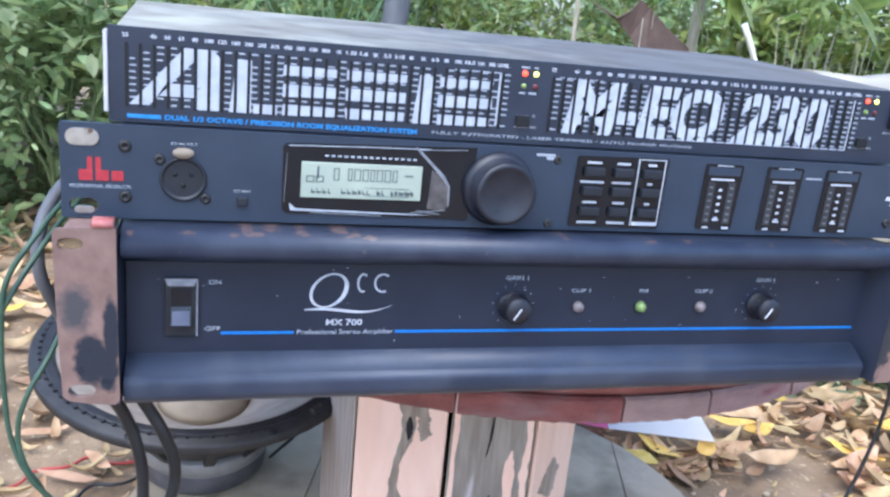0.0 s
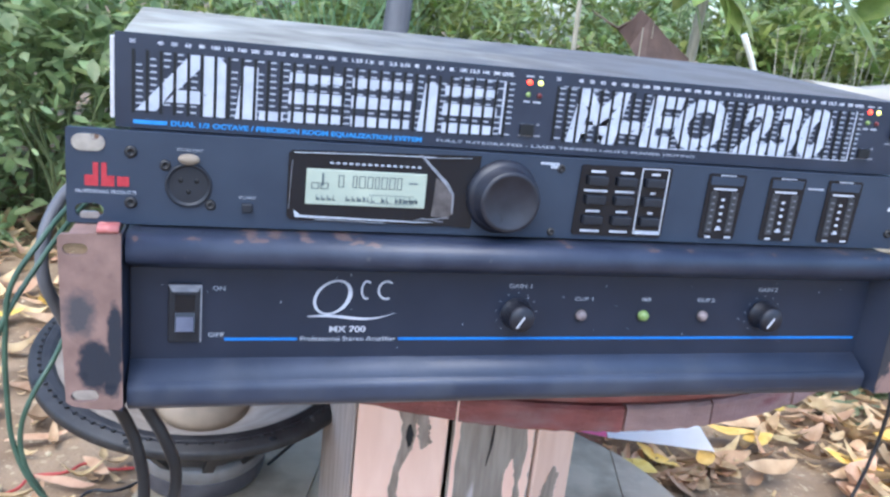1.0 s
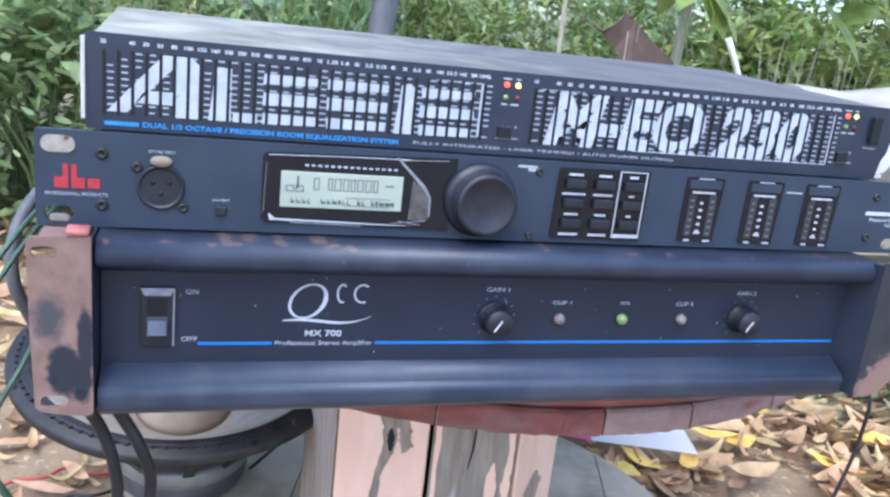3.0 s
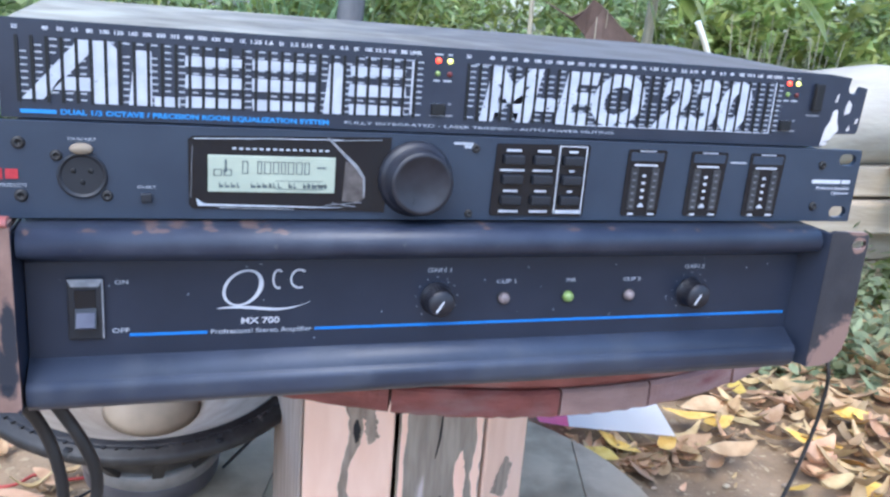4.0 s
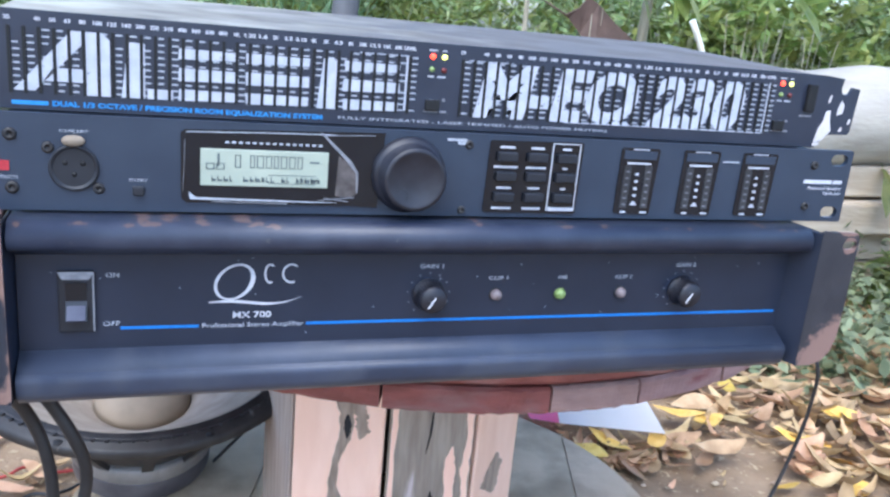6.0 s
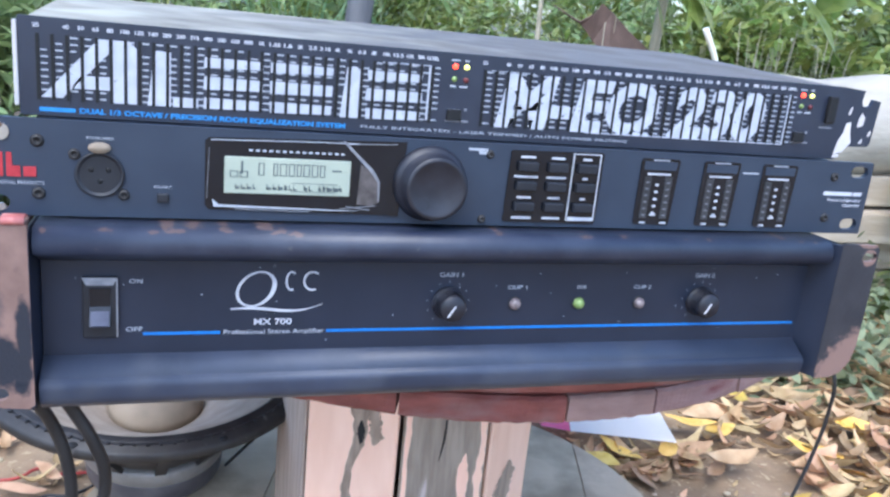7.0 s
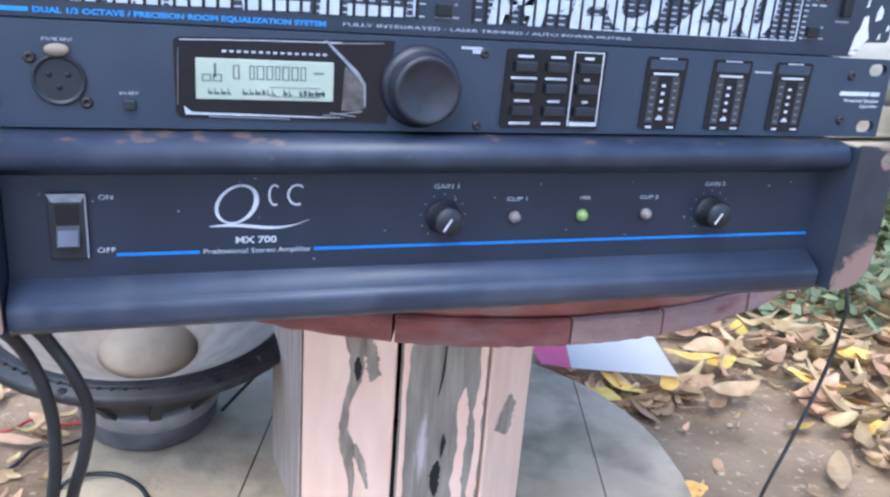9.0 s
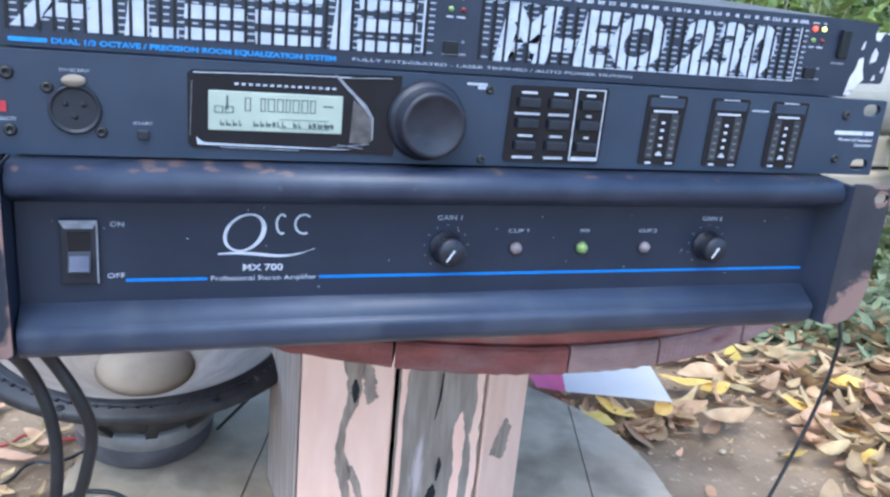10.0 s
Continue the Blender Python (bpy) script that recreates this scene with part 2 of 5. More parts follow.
def patched(name, base, blobs, colour, rough=0.5, wobble=0.5, scale=220.0, soft=0.15):
    """A copy of a surface with patches of another colour, worn, stained or just darker: blobs of (x, z, half width,
    half height) with broken edges.
    """
    m = base.copy()
    m.name = name
    n, ln = m.node_tree.nodes, m.node_tree.links
    p = n["Principled BSDF"]
    co = n.new("ShaderNodeTexCoord")
    near = None
    for x, z, rx, rz in blobs:
        sub = n.new("ShaderNodeVectorMath")
        sub.operation = "SUBTRACT"
        sub.inputs[1].default_value = (x, 0, z)
        ln.new(co.outputs["Object"], sub.inputs[0])
        mul = n.new("ShaderNodeVectorMath")
        mul.operation = "MULTIPLY"
        mul.inputs[1].default_value = (1 / rx, 0, 1 / rz)
        ln.new(sub.outputs[0], mul.inputs[0])
        size = n.new("ShaderNodeVectorMath")
        size.operation = "LENGTH"
        ln.new(mul.outputs[0], size.inputs[0])
        if near is None:
            near = size.outputs["Value"]
        else:
            low = n.new("ShaderNodeMath")
            low.operation = "MINIMUM"
            ln.new(near, low.inputs[0])
            ln.new(size.outputs["Value"], low.inputs[1])
            near = low.outputs[0]
    nz = n.new("ShaderNodeTexNoise")
    nz.inputs["Scale"].default_value, nz.inputs["Detail"].default_value = scale, 7
    ln.new(co.outputs["Object"], nz.inputs["Vector"])
    add = n.new("ShaderNodeMath")
    add.operation = "MULTIPLY_ADD"
    add.inputs[1].default_value = wobble * 4
    ln.new(nz.outputs["Fac"], add.inputs[0])
    ln.new(near, add.inputs[2])
    rg = n.new("ShaderNodeMapRange")
    rg.inputs["From Min"].default_value, rg.inputs["From Max"].default_value = 1 - soft + wobble * 2, 1 + soft + wobble * 2
    rg.inputs["To Min"].default_value, rg.inputs["To Max"].default_value = 1.0, 0.0
    ln.new(add.outputs[0], rg.inputs["Value"])
    k = n.new("ShaderNodeMix")
    k.data_type = "RGBA"
    k.inputs[7].default_value = colour
    ln.new(p.inputs["Base Color"].links[0].from_socket, k.inputs[6])
    ln.new(rg.outputs["Result"], k.inputs[0])
    ln.new(k.outputs[2], p.inputs["Base Color"])
    return m


# cover colour turns darker towards its right end
M_EQTOP = patched("grimy_steel_top", M_EQTOP, ((0.16, 0.17, 0.25, 2.0),), (0.115, 0.105, 0.098, 1), wobble=0.35, scale=28, soft=0.45)
M_REDSTEEL = mat("red_primed_steel", (0.34, 0.10, 0.09, 1), (0.45, 0.19, 0.17, 1), 0.45, 0, 120, bump=0.2, bump_scale=500)
M_EARL = patched("ear_with_old_paint", M_RUST, ((-0.2268, 0.0265, 0.0082, 0.0120), (-0.2190, 0.0400, 0.0034, 0.0160), (-0.2205, 0.0220, 0.0042, 0.0110)), (0.013, 0.015, 0.025, 1), wobble=0.24, scale=200, soft=0.18)
M_EARL = patched("ear_with_thin_paint", M_EARL, ((-0.2338, 0.0520, 0.0064, 0.0100),), (0.055, 0.050, 0.056, 1), wobble=0.30, scale=240, soft=0.45)
M_EARR = patched("black_ear_with_rust", M_EARD, ((0.2480, -0.0040, 0.0345, 0.0400), (0.2350, 0.0905, 0.0130, 0.0050), (0.2350, 0.0795, 0.0050, 0.0050)), (0.20, 0.125, 0.105, 1), wobble=0.13, scale=230, soft=0.06)
r8 = random.Random(15)
CHIPS = [(r8.uniform(-0.213, -0.10), r8.uniform(0.0868, 0.0888), r8.uniform(0.0012, 0.0042), r8.uniform(0.0004, 0.0009)) for _ in range(16)] + [(r8.uniform(-0.10, 0.205), r8.uniform(0.0872, 0.0888), r8.uniform(0.001, 0.003), r8.uniform(0.0003, 0.0006)) for _ in range(8)]
M_AMPT = patched("amp_chipped_top", M_AMPT, CHIPS, (0.10, 0.070, 0.068, 1), wobble=0.9, scale=420, soft=0.12)


# ---- builders ----
def thing(name, loc, label, category, group="", kind=""):
    e = new(name)
    e.empty_display_size = 0.02
    e.location = loc
    return tagged(e, label, category, group, kind)


def part(name, bm, material, parent=None, label=""):
    """One mesh object from a bmesh laid out in world coordinates."""
    me = bpy.data.meshes.new(name)
    bmesh.ops.recalc_face_normals(bm, faces=bm.faces)
    bm.to_mesh(me)
    bm.free()
    me.materials.append(material)
    return hang(name, me, parent, label)


def hang(name, me, parent=None, label=""):
    ob = new(name, me)
    if parent is not None:
        ob.parent = parent
        if parent.parent is None:
            ob.matrix_parent_inverse = Matrix.Translation(-parent.location)
    if label:
        ob["label"] = label
    return ob


def raw(name, verts, faces, material, smooth=False):
    me = bpy.data.meshes.new(name)
    me.from_pydata(verts, [], faces)
    me.materials.append(material)
    if smooth:
        me.polygons.foreach_set("use_smooth", [True] * len(me.polygons))
    return me


def box(x0, x1, y0, y1, z0, z1, bevel=0.0, bm=None, seg=2):
    own = bmesh.new()
    bmesh.ops.create_cube(own, size=1)
    for v in own.verts:
        v.co = Vector(((x0 + x1) / 2 + v.co.x * (x1 - x0), (y0 + y1) / 2 + v.co.y * (y1 - y0), (z0 + z1) / 2 + v.co.z * (z1 - z0)))
    if bevel:
        bmesh.ops.bevel(own, geom=list(own.edges), offset=bevel, segments=seg, profile=0.5, affect="EDGES")
    return join(bm, own)


def join(bm, own):
    if bm is None:
        return own
    me = bpy.data.meshes.new("tmp")
    own.to_mesh(me)
    own.free()
    bm.from_mesh(me)
    bpy.data.meshes.remove(me)
    return bm


def lathe(profile, at, axis="y", seg=40, bm=None, turn=None, caps=True):
    """A turned solid: profile of (radius, height along the axis)."""
    own = bmesh.new()
    rings = []
    for r, h in profile:
        ring = []
        for i in range(seg if r > 1e-6 else 1):
            a = 2 * math.pi * i / seg
            p = Vector((r * math.cos(a), r * math.sin(a), h))
            if axis == "y":
                p = Vector((p.x, -p.z, p.y))
            if turn:
                p = turn @ p
            ring.append(own.verts.new(p + Vector(at)))
        rings.append(ring)
    for a, b in zip(rings, rings[1:]):
        for i in range(seg):
            q = [a[i % len(a)], a[(i + 1) % len(a)], b[(i + 1) % len(b)], b[i % len(b)]]
            q = list(dict.fromkeys(q))
            if len(q) > 2:
                f = own.faces.new(q)
                f.smooth = True
    for ring in (rings[0], rings[-1]):
        if caps and len(ring) > 2:
            own.faces.new(ring)
    return join(bm, own)


def extrude_x(profile, x0, x1, bm=None, smooth=False, shift=None):
    """A bar of constant (y, z) profile from x0 to x1."""
    own = bmesh.new()
    ends = []
    for x in (x0, x1):
        ends.append([own.verts.new((x + (shift(y, z) if shift and x == x1 else 0), y, z)) for y, z in profile])
    n = len(profile)
    for i in range(n):
        f = own.faces.new((ends[0][i], ends[0][(i + 1) % n], ends[1][(i + 1) % n], ends[1][i]))
        f.smooth = smooth
    own.faces.new(ends[0])
    own.faces.new(ends[1][::-1])
    return join(bm, own)


def ring_pts(x, z, rx, rz=None, n=16):
    rz = rz or rx
    return [(x + rx * math.cos(2 * math.pi * i / n), z + rz * math.sin(2 * math.pi * i / n)) for i in range(n)]


def slot_pts(x, z, half, r, n=6):
    pts = [(x + half + r * math.cos(a), z + r * math.sin(a)) for a in np.linspace(-math.pi / 2, math.pi / 2, n)]
    return pts + [(x - half + r * math.cos(a), z + r * math.sin(a)) for a in np.linspace(math.pi / 2, 3 * math.pi / 2, n)]


def plate(outline, holes, y, thick, bm=None):
    """A plate in the x, z plane with its front at y, pierced by holes."""
    own = bmesh.new()
    edges = []
    for loop in (outline, *holes):
        vs = [own.verts.new((x, y, z)) for x, z in loop]
        edges += [own.edges.new((vs[i], vs[(i + 1) % len(vs)])) for i in range(len(vs))]
    bmesh.ops.triangle_fill(own, edges=edges, use_beauty=True, normal=(0, -1, 0))
    out = bmesh.ops.extrude_face_region(own, geom=list(own.faces))
    bmesh.ops.translate(own, vec=(0, thick, 0), verts=[v for v in out["geom"] if isinstance(v, bmesh.types.BMVert)])
    return join(bm, own)


def flat(outline, y, bm=None, thick=0.0003):
    return plate(outline, (), y - thick, thick, bm)


def bars(rects, y, thick=0.0003, slant=0.0):
    """Printed marks: rectangles (x0, x1, z0, z1)."""
    verts, faces = [], []
    for x0, x1, z0, z1 in rects:
        k = len(verts)
        h = slant * (z1 - z0)
        for yy in (y, y - thick):
            verts += [(x0, yy, z0), (x1, yy, z0), (x1 + h, yy, z1), (x0 + h, yy, z1)]
        faces += [[k + i for i in q] for q in ((4, 5, 6, 7), (0, 1, 5, 4), (1, 2, 6, 5), (2, 3, 7, 6), (3, 0, 4, 7))]
    return verts, faces


def marks(name, rects, y, material, parent, thick=0.0003, slant=0.0, label=""):
    v, f = bars(rects, y, thick, slant)
    return hang(name, raw(name, v, f, material), parent, label)


def text(s, x, z, y, height, material, parent, width=None, align="LEFT", bold=0.0, shear=0.0, name="lettering"):
    """Raised print in the built-in font, facing -y; height is that of a capital."""
    cu = bpy.data.curves.new(name, "FONT")
    cu.body, cu.size, cu.align_x, cu.shear = s, height / 0.69, align, shear
    cu.offset, cu.extrude, cu.resolution_u = bold, 0.0001, 3
    tmp = new("tmp_text", cu)
    bpy.context.view_layer.update()
    dg = bpy.context.evaluated_depsgraph_get()
    me = bpy.data.meshes.new_from_object(tmp.evaluated_get(dg))
    bpy.data.objects.remove(tmp)
    bpy.data.curves.remove(cu)
    xs = [v.co.x for v in me.vertices]
    k = width / (max(xs) - min(xs)) if width else 1.0
    me.transform(pose(x, y - 0.0002, z, 90) @ Matrix.Diagonal((k, 1, 1, 1)))
    me.materials.clear()
    me.materials.append(material)
    me.name = name
    return hang(name, me, parent)


def tube(pts, r, material, name, parent=None, res=6):
    """A cable along smooth points, as a mesh."""
    cu = bpy.data.curves.new(name, "CURVE")
    cu.dimensions, cu.bevel_depth, cu.bevel_resolution, cu.use_fill_caps, cu.resolution_u = "3D", r, 3, True, res
    sp = cu.splines.new("BEZIER")
    sp.bezier_points.add(len(pts) - 1)
    for bp, p in zip(sp.bezier_points, pts):
        bp.co = p
        bp.handle_left_type = bp.handle_right_type = "AUTO"
    tmp = new("tmp_cable", cu)
    bpy.context.view_layer.update()
    dg = bpy.context.evaluated_depsgraph_get()
    me = bpy.data.meshes.new_from_object(tmp.evaluated_get(dg))
    bpy.data.objects.remove(tmp)
    bpy.data.curves.remove(cu)
    me.materials.clear()
    me.materials.append(material)
    me.polygons.foreach_set("use_smooth", [True] * len(me.polygons))
    return hang(name, me, parent)


GROUND = -0.425
rnd = random.Random(4)

# ---- ground ----
gv, gf = [], []
steps = [-60, -25, -10, -5, -3] + [-2 + 0.05 * i for i in range(111)] + [4.5, 6, 10, 25, 60]
for j, yy in enumerate(steps):
    for i, xx in enumerate(steps):
        near = -2 < xx < 3.5 and -2 < yy < 3.5
        h = 0.010 * noise.noise((xx * 2.3, yy * 2.3, 0)) + 0.006 * noise.noise((xx * 9, yy * 9, 3)) if near else 0.0
        d = math.hypot(xx - 0.07, yy - 0.375)
        h *= min(1.0, max(0.0, (d - 0.36) / 0.15))
        gv.append((xx, yy, GROUND + h))
n_st = len(steps)
for j in range(n_st - 1):
    for i in range(n_st - 1):
        k = j * n_st + i
        gf.append((k, k + 1, k + n_st + 1, k + n_st))
tagged(new("ground", raw("ground", gv, gf, M_EARTH, True)), "brown bare earth with small stones and leaf litter", "ground", kind="structure")

# ---- spool stand ----
AX, AY, RT, RB = 0.0972, 0.3878, 0.347, 0.343
CX, CY = 0.074, 0.383
BX, BY = 0.068, 0.398
stand = thing("cable_spool_stand", (AX, AY, GROUND), "wooden cable spool used as a stand, red top, peeling pink core", "stand")


def arc_block(a0, a1, r0, r1, z0, z1, n=7):
    own = bmesh.new()
    rows = []
    for i in range(n):
        a = a0 + (a1 - a0) * i / (n - 1)
        j, h = 0.0013 * noise.noise((a * 38, z0 * 300, 1)), 0.0009 * noise.noise((a * 55, z0 * 300, 5))
        rows.append([own.verts.new((AX + r * math.cos(a), AY + r * math.sin(a), z)) for r, z in ((r0, z0), (r1 - 0.0015 + j, z0 + h), (r1 + j, z0 + 0.002 + h), (r1 - j, z1 - 0.002 - h), (r1 - 0.002 - j, z1), (r0, z1))])
    for p, q in zip(rows, rows[1:]):
        for k in range(6):
            own.faces.new((p[k], p[(k + 1) % 6], q[(k + 1) % 6], q[k]))
    own.faces.new(rows[0])
    own.faces.new(rows[-1][::-1])
    return own


# the angles at which the butt joints of the two layers stand
JOINT_LOW = [-2.9, -2.42, -1.927, -1.609, -1.413, -1.160, -0.62, -0.05, 0.5, 1.1, 1.7, 2.3, 2.85]
JOINT_TOP = [-2.6, -2.30, -1.02, -0.4, 0.2, 0.8, 1.4, 2.0, 2.6, 3.1]
for joints, z0, z1, r in ((JOINT_LOW, -0.052, -0.0338, RT), (JOINT_TOP, -0.0331, -0.001, RT - 0.0025)):
    for i, a in enumerate(joints):
        b = joints[(i + 1) % len(joints)]
        b = b if b > a else b + 2 * math.pi
        part("rim_board", arc_block(a + 0.0028, b - 0.0028, 0.16, r + rnd.uniform(-0.0012, 0.0012), z0, z1, 28), M_FADED if -1.65 < a < 0.3 else M_REDWOOD, stand)
part("top_core", lathe([(0.16, -0.051), (0.16, -0.0015)], (AX, AY, 0), "z", 32), M_REDWOOD, stand)
# core staves: angle of the middle, half width, material
M_BARE = mat("bare_wood_streak", (0.21, 0.160, 0.120, 1), (0.35, 0.275, 0.215, 1), 0.8, 0, 60, bump=0.4, bump_scale=200, stretch=(2, 2, 0.4))


def bare_streaks(stave, place, w, shapes):
    """Flaked patches on a stave's outer face; u runs across it from -1 to 1, z is the height."""
    r = random.Random(len(shapes) * 7 + 1)
    for name, line, material in shapes:
        own = bmesh.new()
        prev = None
        n = 46
        for i in range(n + 1):
            q = i / n * (len(line) - 1)
            k = min(int(q), len(line) - 2)
            p0, p1 = line[k], line[k + 1]
            u, z, h = (p0[j] + (p1[j] - p0[j]) * (q - k) for j in range(3))
            l_, r_ = u - h * (0.95 + 0.5 * noise.noise((i * 0.45, 3.1, u)) + r.uniform(-0.08, 0.08)), u + h * (0.95 + 0.5 * noise.noise((i * 0.45, 9.7, u)) + r.uniform(-0.08, 0.08))
            cur = [own.verts.new(place @ Vector((-max(-0.97, min(0.97, e)) * w, 0.0011 if name in ("knot_hole", "drying_crack") else 0.0006, z))) for e in (l_, r_)]
            if prev:
                own.faces.new((prev[0], cur[0], cur[1], prev[1]))
            prev = cur
        part(name, own, material, stave)


FLAKES_PINK = (("bare_streak", [(0.10, -0.12, 0.30), (0.14, -0.145, 0.25), (0.20, -0.168, 0.18), (0.17, -0.19, 0.12), (0.07, -0.203, 0.09), (-0.02, -0.22, 0.08), (-0.04, -0.24, 0.10), (0.03, -0.262, 0.17), (0.10, -0.28, 0.12), (0.16, -0.30, 0.06), (0.15, -0.366, 0.05)], M_BARE),
               ("bare_streak", [(0.18, -0.255, 0.08), (0.36, -0.275, 0.11), (0.52, -0.30, 0.03)], M_BARE),
               ("bare_patch", [(0.36, -0.135, 0.06), (0.48, -0.16, 0.14), (0.55, -0.178, 0.16), (0.50, -0.188, 0.03)], M_BARE),
               ("knot_hole", [(0.22, -0.166, 0.02), (0.22, -0.172, 0.07), (0.22, -0.178, 0.09), (0.22, -0.184, 0.07), (0.22, -0.190, 0.02)], M_SLOT))
FLAKES_GREY = (("paint_remnant", [(0.90, -0.10, 0.05), (0.85, -0.14, 0.10), (0.90, -0.19, 0.07), (0.84, -0.22, 0.12), (0.90, -0.26, 0.08), (0.82, -0.31, 0.12), (0.9, -0.366, 0.06)], M_PINK),
               ("paint_remnant", [(0.50, -0.195, 0.02), (0.46, -0.215, 0.15), (0.50, -0.25, 0.10), (0.44, -0.29, 0.16), (0.48, -0.33, 0.10), (0.46, -0.366, 0.05)], M_PINK),
               ("paint_remnant", [(-0.92, -0.055, 0.06), (-0.88, -0.14, 0.10), (-0.92, -0.20, 0.06), (-0.90, -0.30, 0.08), (-0.92, -0.366, 0.06)], M_PINK),
               ("knot_hole", [(0.05, -0.240, 0.01), (0.06, -0.250, 0.07), (0.02, -0.265, 0.02)], M_SLOT), ("knot_hole", [(-0.04, -0.268, 0.02), (-0.07, -0.275, 0.10), (-0.09, -0.285, 0.13), (-0.08, -0.298, 0.10), (-0.06, -0.308, 0.02)], M_SLOT),
               ("drying_crack", [(-0.02, -0.15, 0.015), (-0.06, -0.18, 0.03), (-0.14, -0.20, 0.01)], M_SLOT))
FLAKES_EDGE = (("bare_patch", [(0.0, -0.222, 0.05), (-0.05, -0.236, 0.35), (-0.2, -0.250, 0.45), (0.0, -0.266, 0.10)], M_BARE),
               ("bare_patch", [(0.3, -0.055, 0.35), (0.3, -0.136, 0.35), (0.32, -0.146, 0.05)], M_BARE))
RC = 0.140
STAVES = ((-114, -57, M_WORNWOOD), (-57, -16.5, M_PINK), (-16.5, 20.5, M_GREYWOOD), (20.5, 56.5, M_PINK), (56.5, 108, M_GREYWOOD), (108, 152, M_PINK), (152, 198, M_GREYWOOD), (198, 246, M_WORNWOOD))
for a0, a1, m_st in STAVES:
    a = radians((a0 + a1) / 2 - 90)
    half = radians((a1 - a0) / 2)
    w, dist = RC * math.sin(half) - 0.0028, RC * math.cos(half)
    own = box(-w, w, -0.022, 0, -0.368, -0.0525, 0.002)
    for v in own.verts:
        if v.co.y < -0.011:
            v.co.x *= (RC - 0.024) / RC
    bmesh.ops.transform(own, matrix=Matrix.Translation((CX + dist * math.cos(a), CY + dist * math.sin(a), 0)) @ Matrix.Rotation(a - math.pi / 2, 4, "Z"), verts=own.verts)
    piece = part("core_stave", own, m_st, stand)
    place = Matrix.Translation((CX + dist * math.cos(a), CY + dist * math.sin(a), 0)) @ Matrix.Rotation(a - math.pi / 2, 4, "Z")
    if a0 == -57:
        bare_streaks(piece, place, w, FLAKES_PINK)
    elif a0 == -16.5:
        bare_streaks(piece, place, w, FLAKES_GREY)
    elif a0 == 20.5:
        bare_streaks(piece, place, w, FLAKES_EDGE)
# base disc of boards
for i in range(7):
    y0, y1 = -RB + i * 2 * RB / 7, -RB + (i + 1) * 2 * RB / 7
    pts = []
    for k in range(9):
        y = y0 + 0.0006 + (y1 - y0 - 0.0012) * k / 8
        pts.append((y, math.sqrt(max(RB * RB - y * y, 0))))
    loop = [(-h, y) for y, h in pts] + [(h, y) for y, h in reversed(pts)]
    own = bmesh.new()
    rot = Matrix.Rotation(1.25, 2)
    lo = [own.verts.new((BX + (rot @ Vector(p)).x, BY + (rot @ Vector(p)).y, GROUND)) for p in loop]
    hi = [own.verts.new((v.co.x, v.co.y, -0.37 + rnd.uniform(-0.001, 0.001))) for v in lo]
    zt = hi[0].co.z
    for v in hi:
        v.co.z = zt
    for k in range(len(lo)):
        if (lo[k].co - lo[(k + 1) % len(lo)].co).length > 1e-6:
            own.faces.new((lo[k], lo[(k + 1) % len(lo)], hi[(k + 1) % len(lo)], hi[k]))
    own.faces.new(hi)
    own.faces.new(lo[::-1])
    part("base_board", own, M_BASE, stand)

# ---- power amplifier ----
amp = thing("power_amplifier", (0, 0.1, 0), "black two-unit power amplifier with rusty ears, on the spool", "amplifier")
FY = -0.003
part("chassis", box(-0.214, 0.212, FY + 0.003, 0.30, 0.0, 0.087, 0.002), M_CHAS, amp)
part("front_panel", box(-0.2140, 0.2070, FY, FY + 0.003, 0.012, 0.080), M_AMPF, amp, "flat dark front panel with white print")


def arc(cy, cz, r, a0, a1, n=7):
    return [(cy + r * math.cos(radians(a)), cz + r * math.sin(radians(a))) for a in np.linspace(a0, a1, n)]


top_prof = [(0.012, 0.0885)] + arc(-0.010, 0.0805, 0.008, 90, 215, 10) + [(-0.0035, 0.0705), (-0.0028, 0.0695), (0.012, 0.0695)]
part("top_moulding", extrude_x(top_prof, -0.2148, 0.2092, smooth=True), M_AMPT, amp, "rounded upper moulding, paint chipped to rust")
low_prof = [(0.012, 0.0235), (-0.0028, 0.0235), (-0.0042, 0.0229), (-0.0142, 0.0168)] + arc(-0.0130, 0.0125, 0.0043, 105, 195, 7) + [(-0.0168, 0.0075), (-0.0155, 0.0045), (-0.0110, 0.0008), (0.012, 0.0002)]
part("lower_moulding", extrude_x(low_prof, -0.2142, 0.2058, smooth=True), M_AMP, amp, "rounded lower moulding, scuffed black paint")
EAR_Y = -0.019


def cheek(side, x_in, x_out):
    """A bent end plate from the recessed panel forward to the ear."""
    own = bmesh.new()
    ring_ = [(x_in, FY), (x_out, EAR_Y), (x_out + side * 0.0022, EAR_Y + 0.001), (x_out + side * 0.0022, 0.006), (x_in, 0.006)]
    lo = [own.verts.new((x, y, 0.0035)) for x, y in ring_]
    hi = [own.verts.new((x, y, 0.0865)) for x, y in ring_]
    for i in range(5):
        own.faces.new((lo[i], lo[(i + 1) % 5], hi[(i + 1) % 5], hi[i]))
    own.faces.new(lo[::-1])
    own.faces.new(hi)
    return own


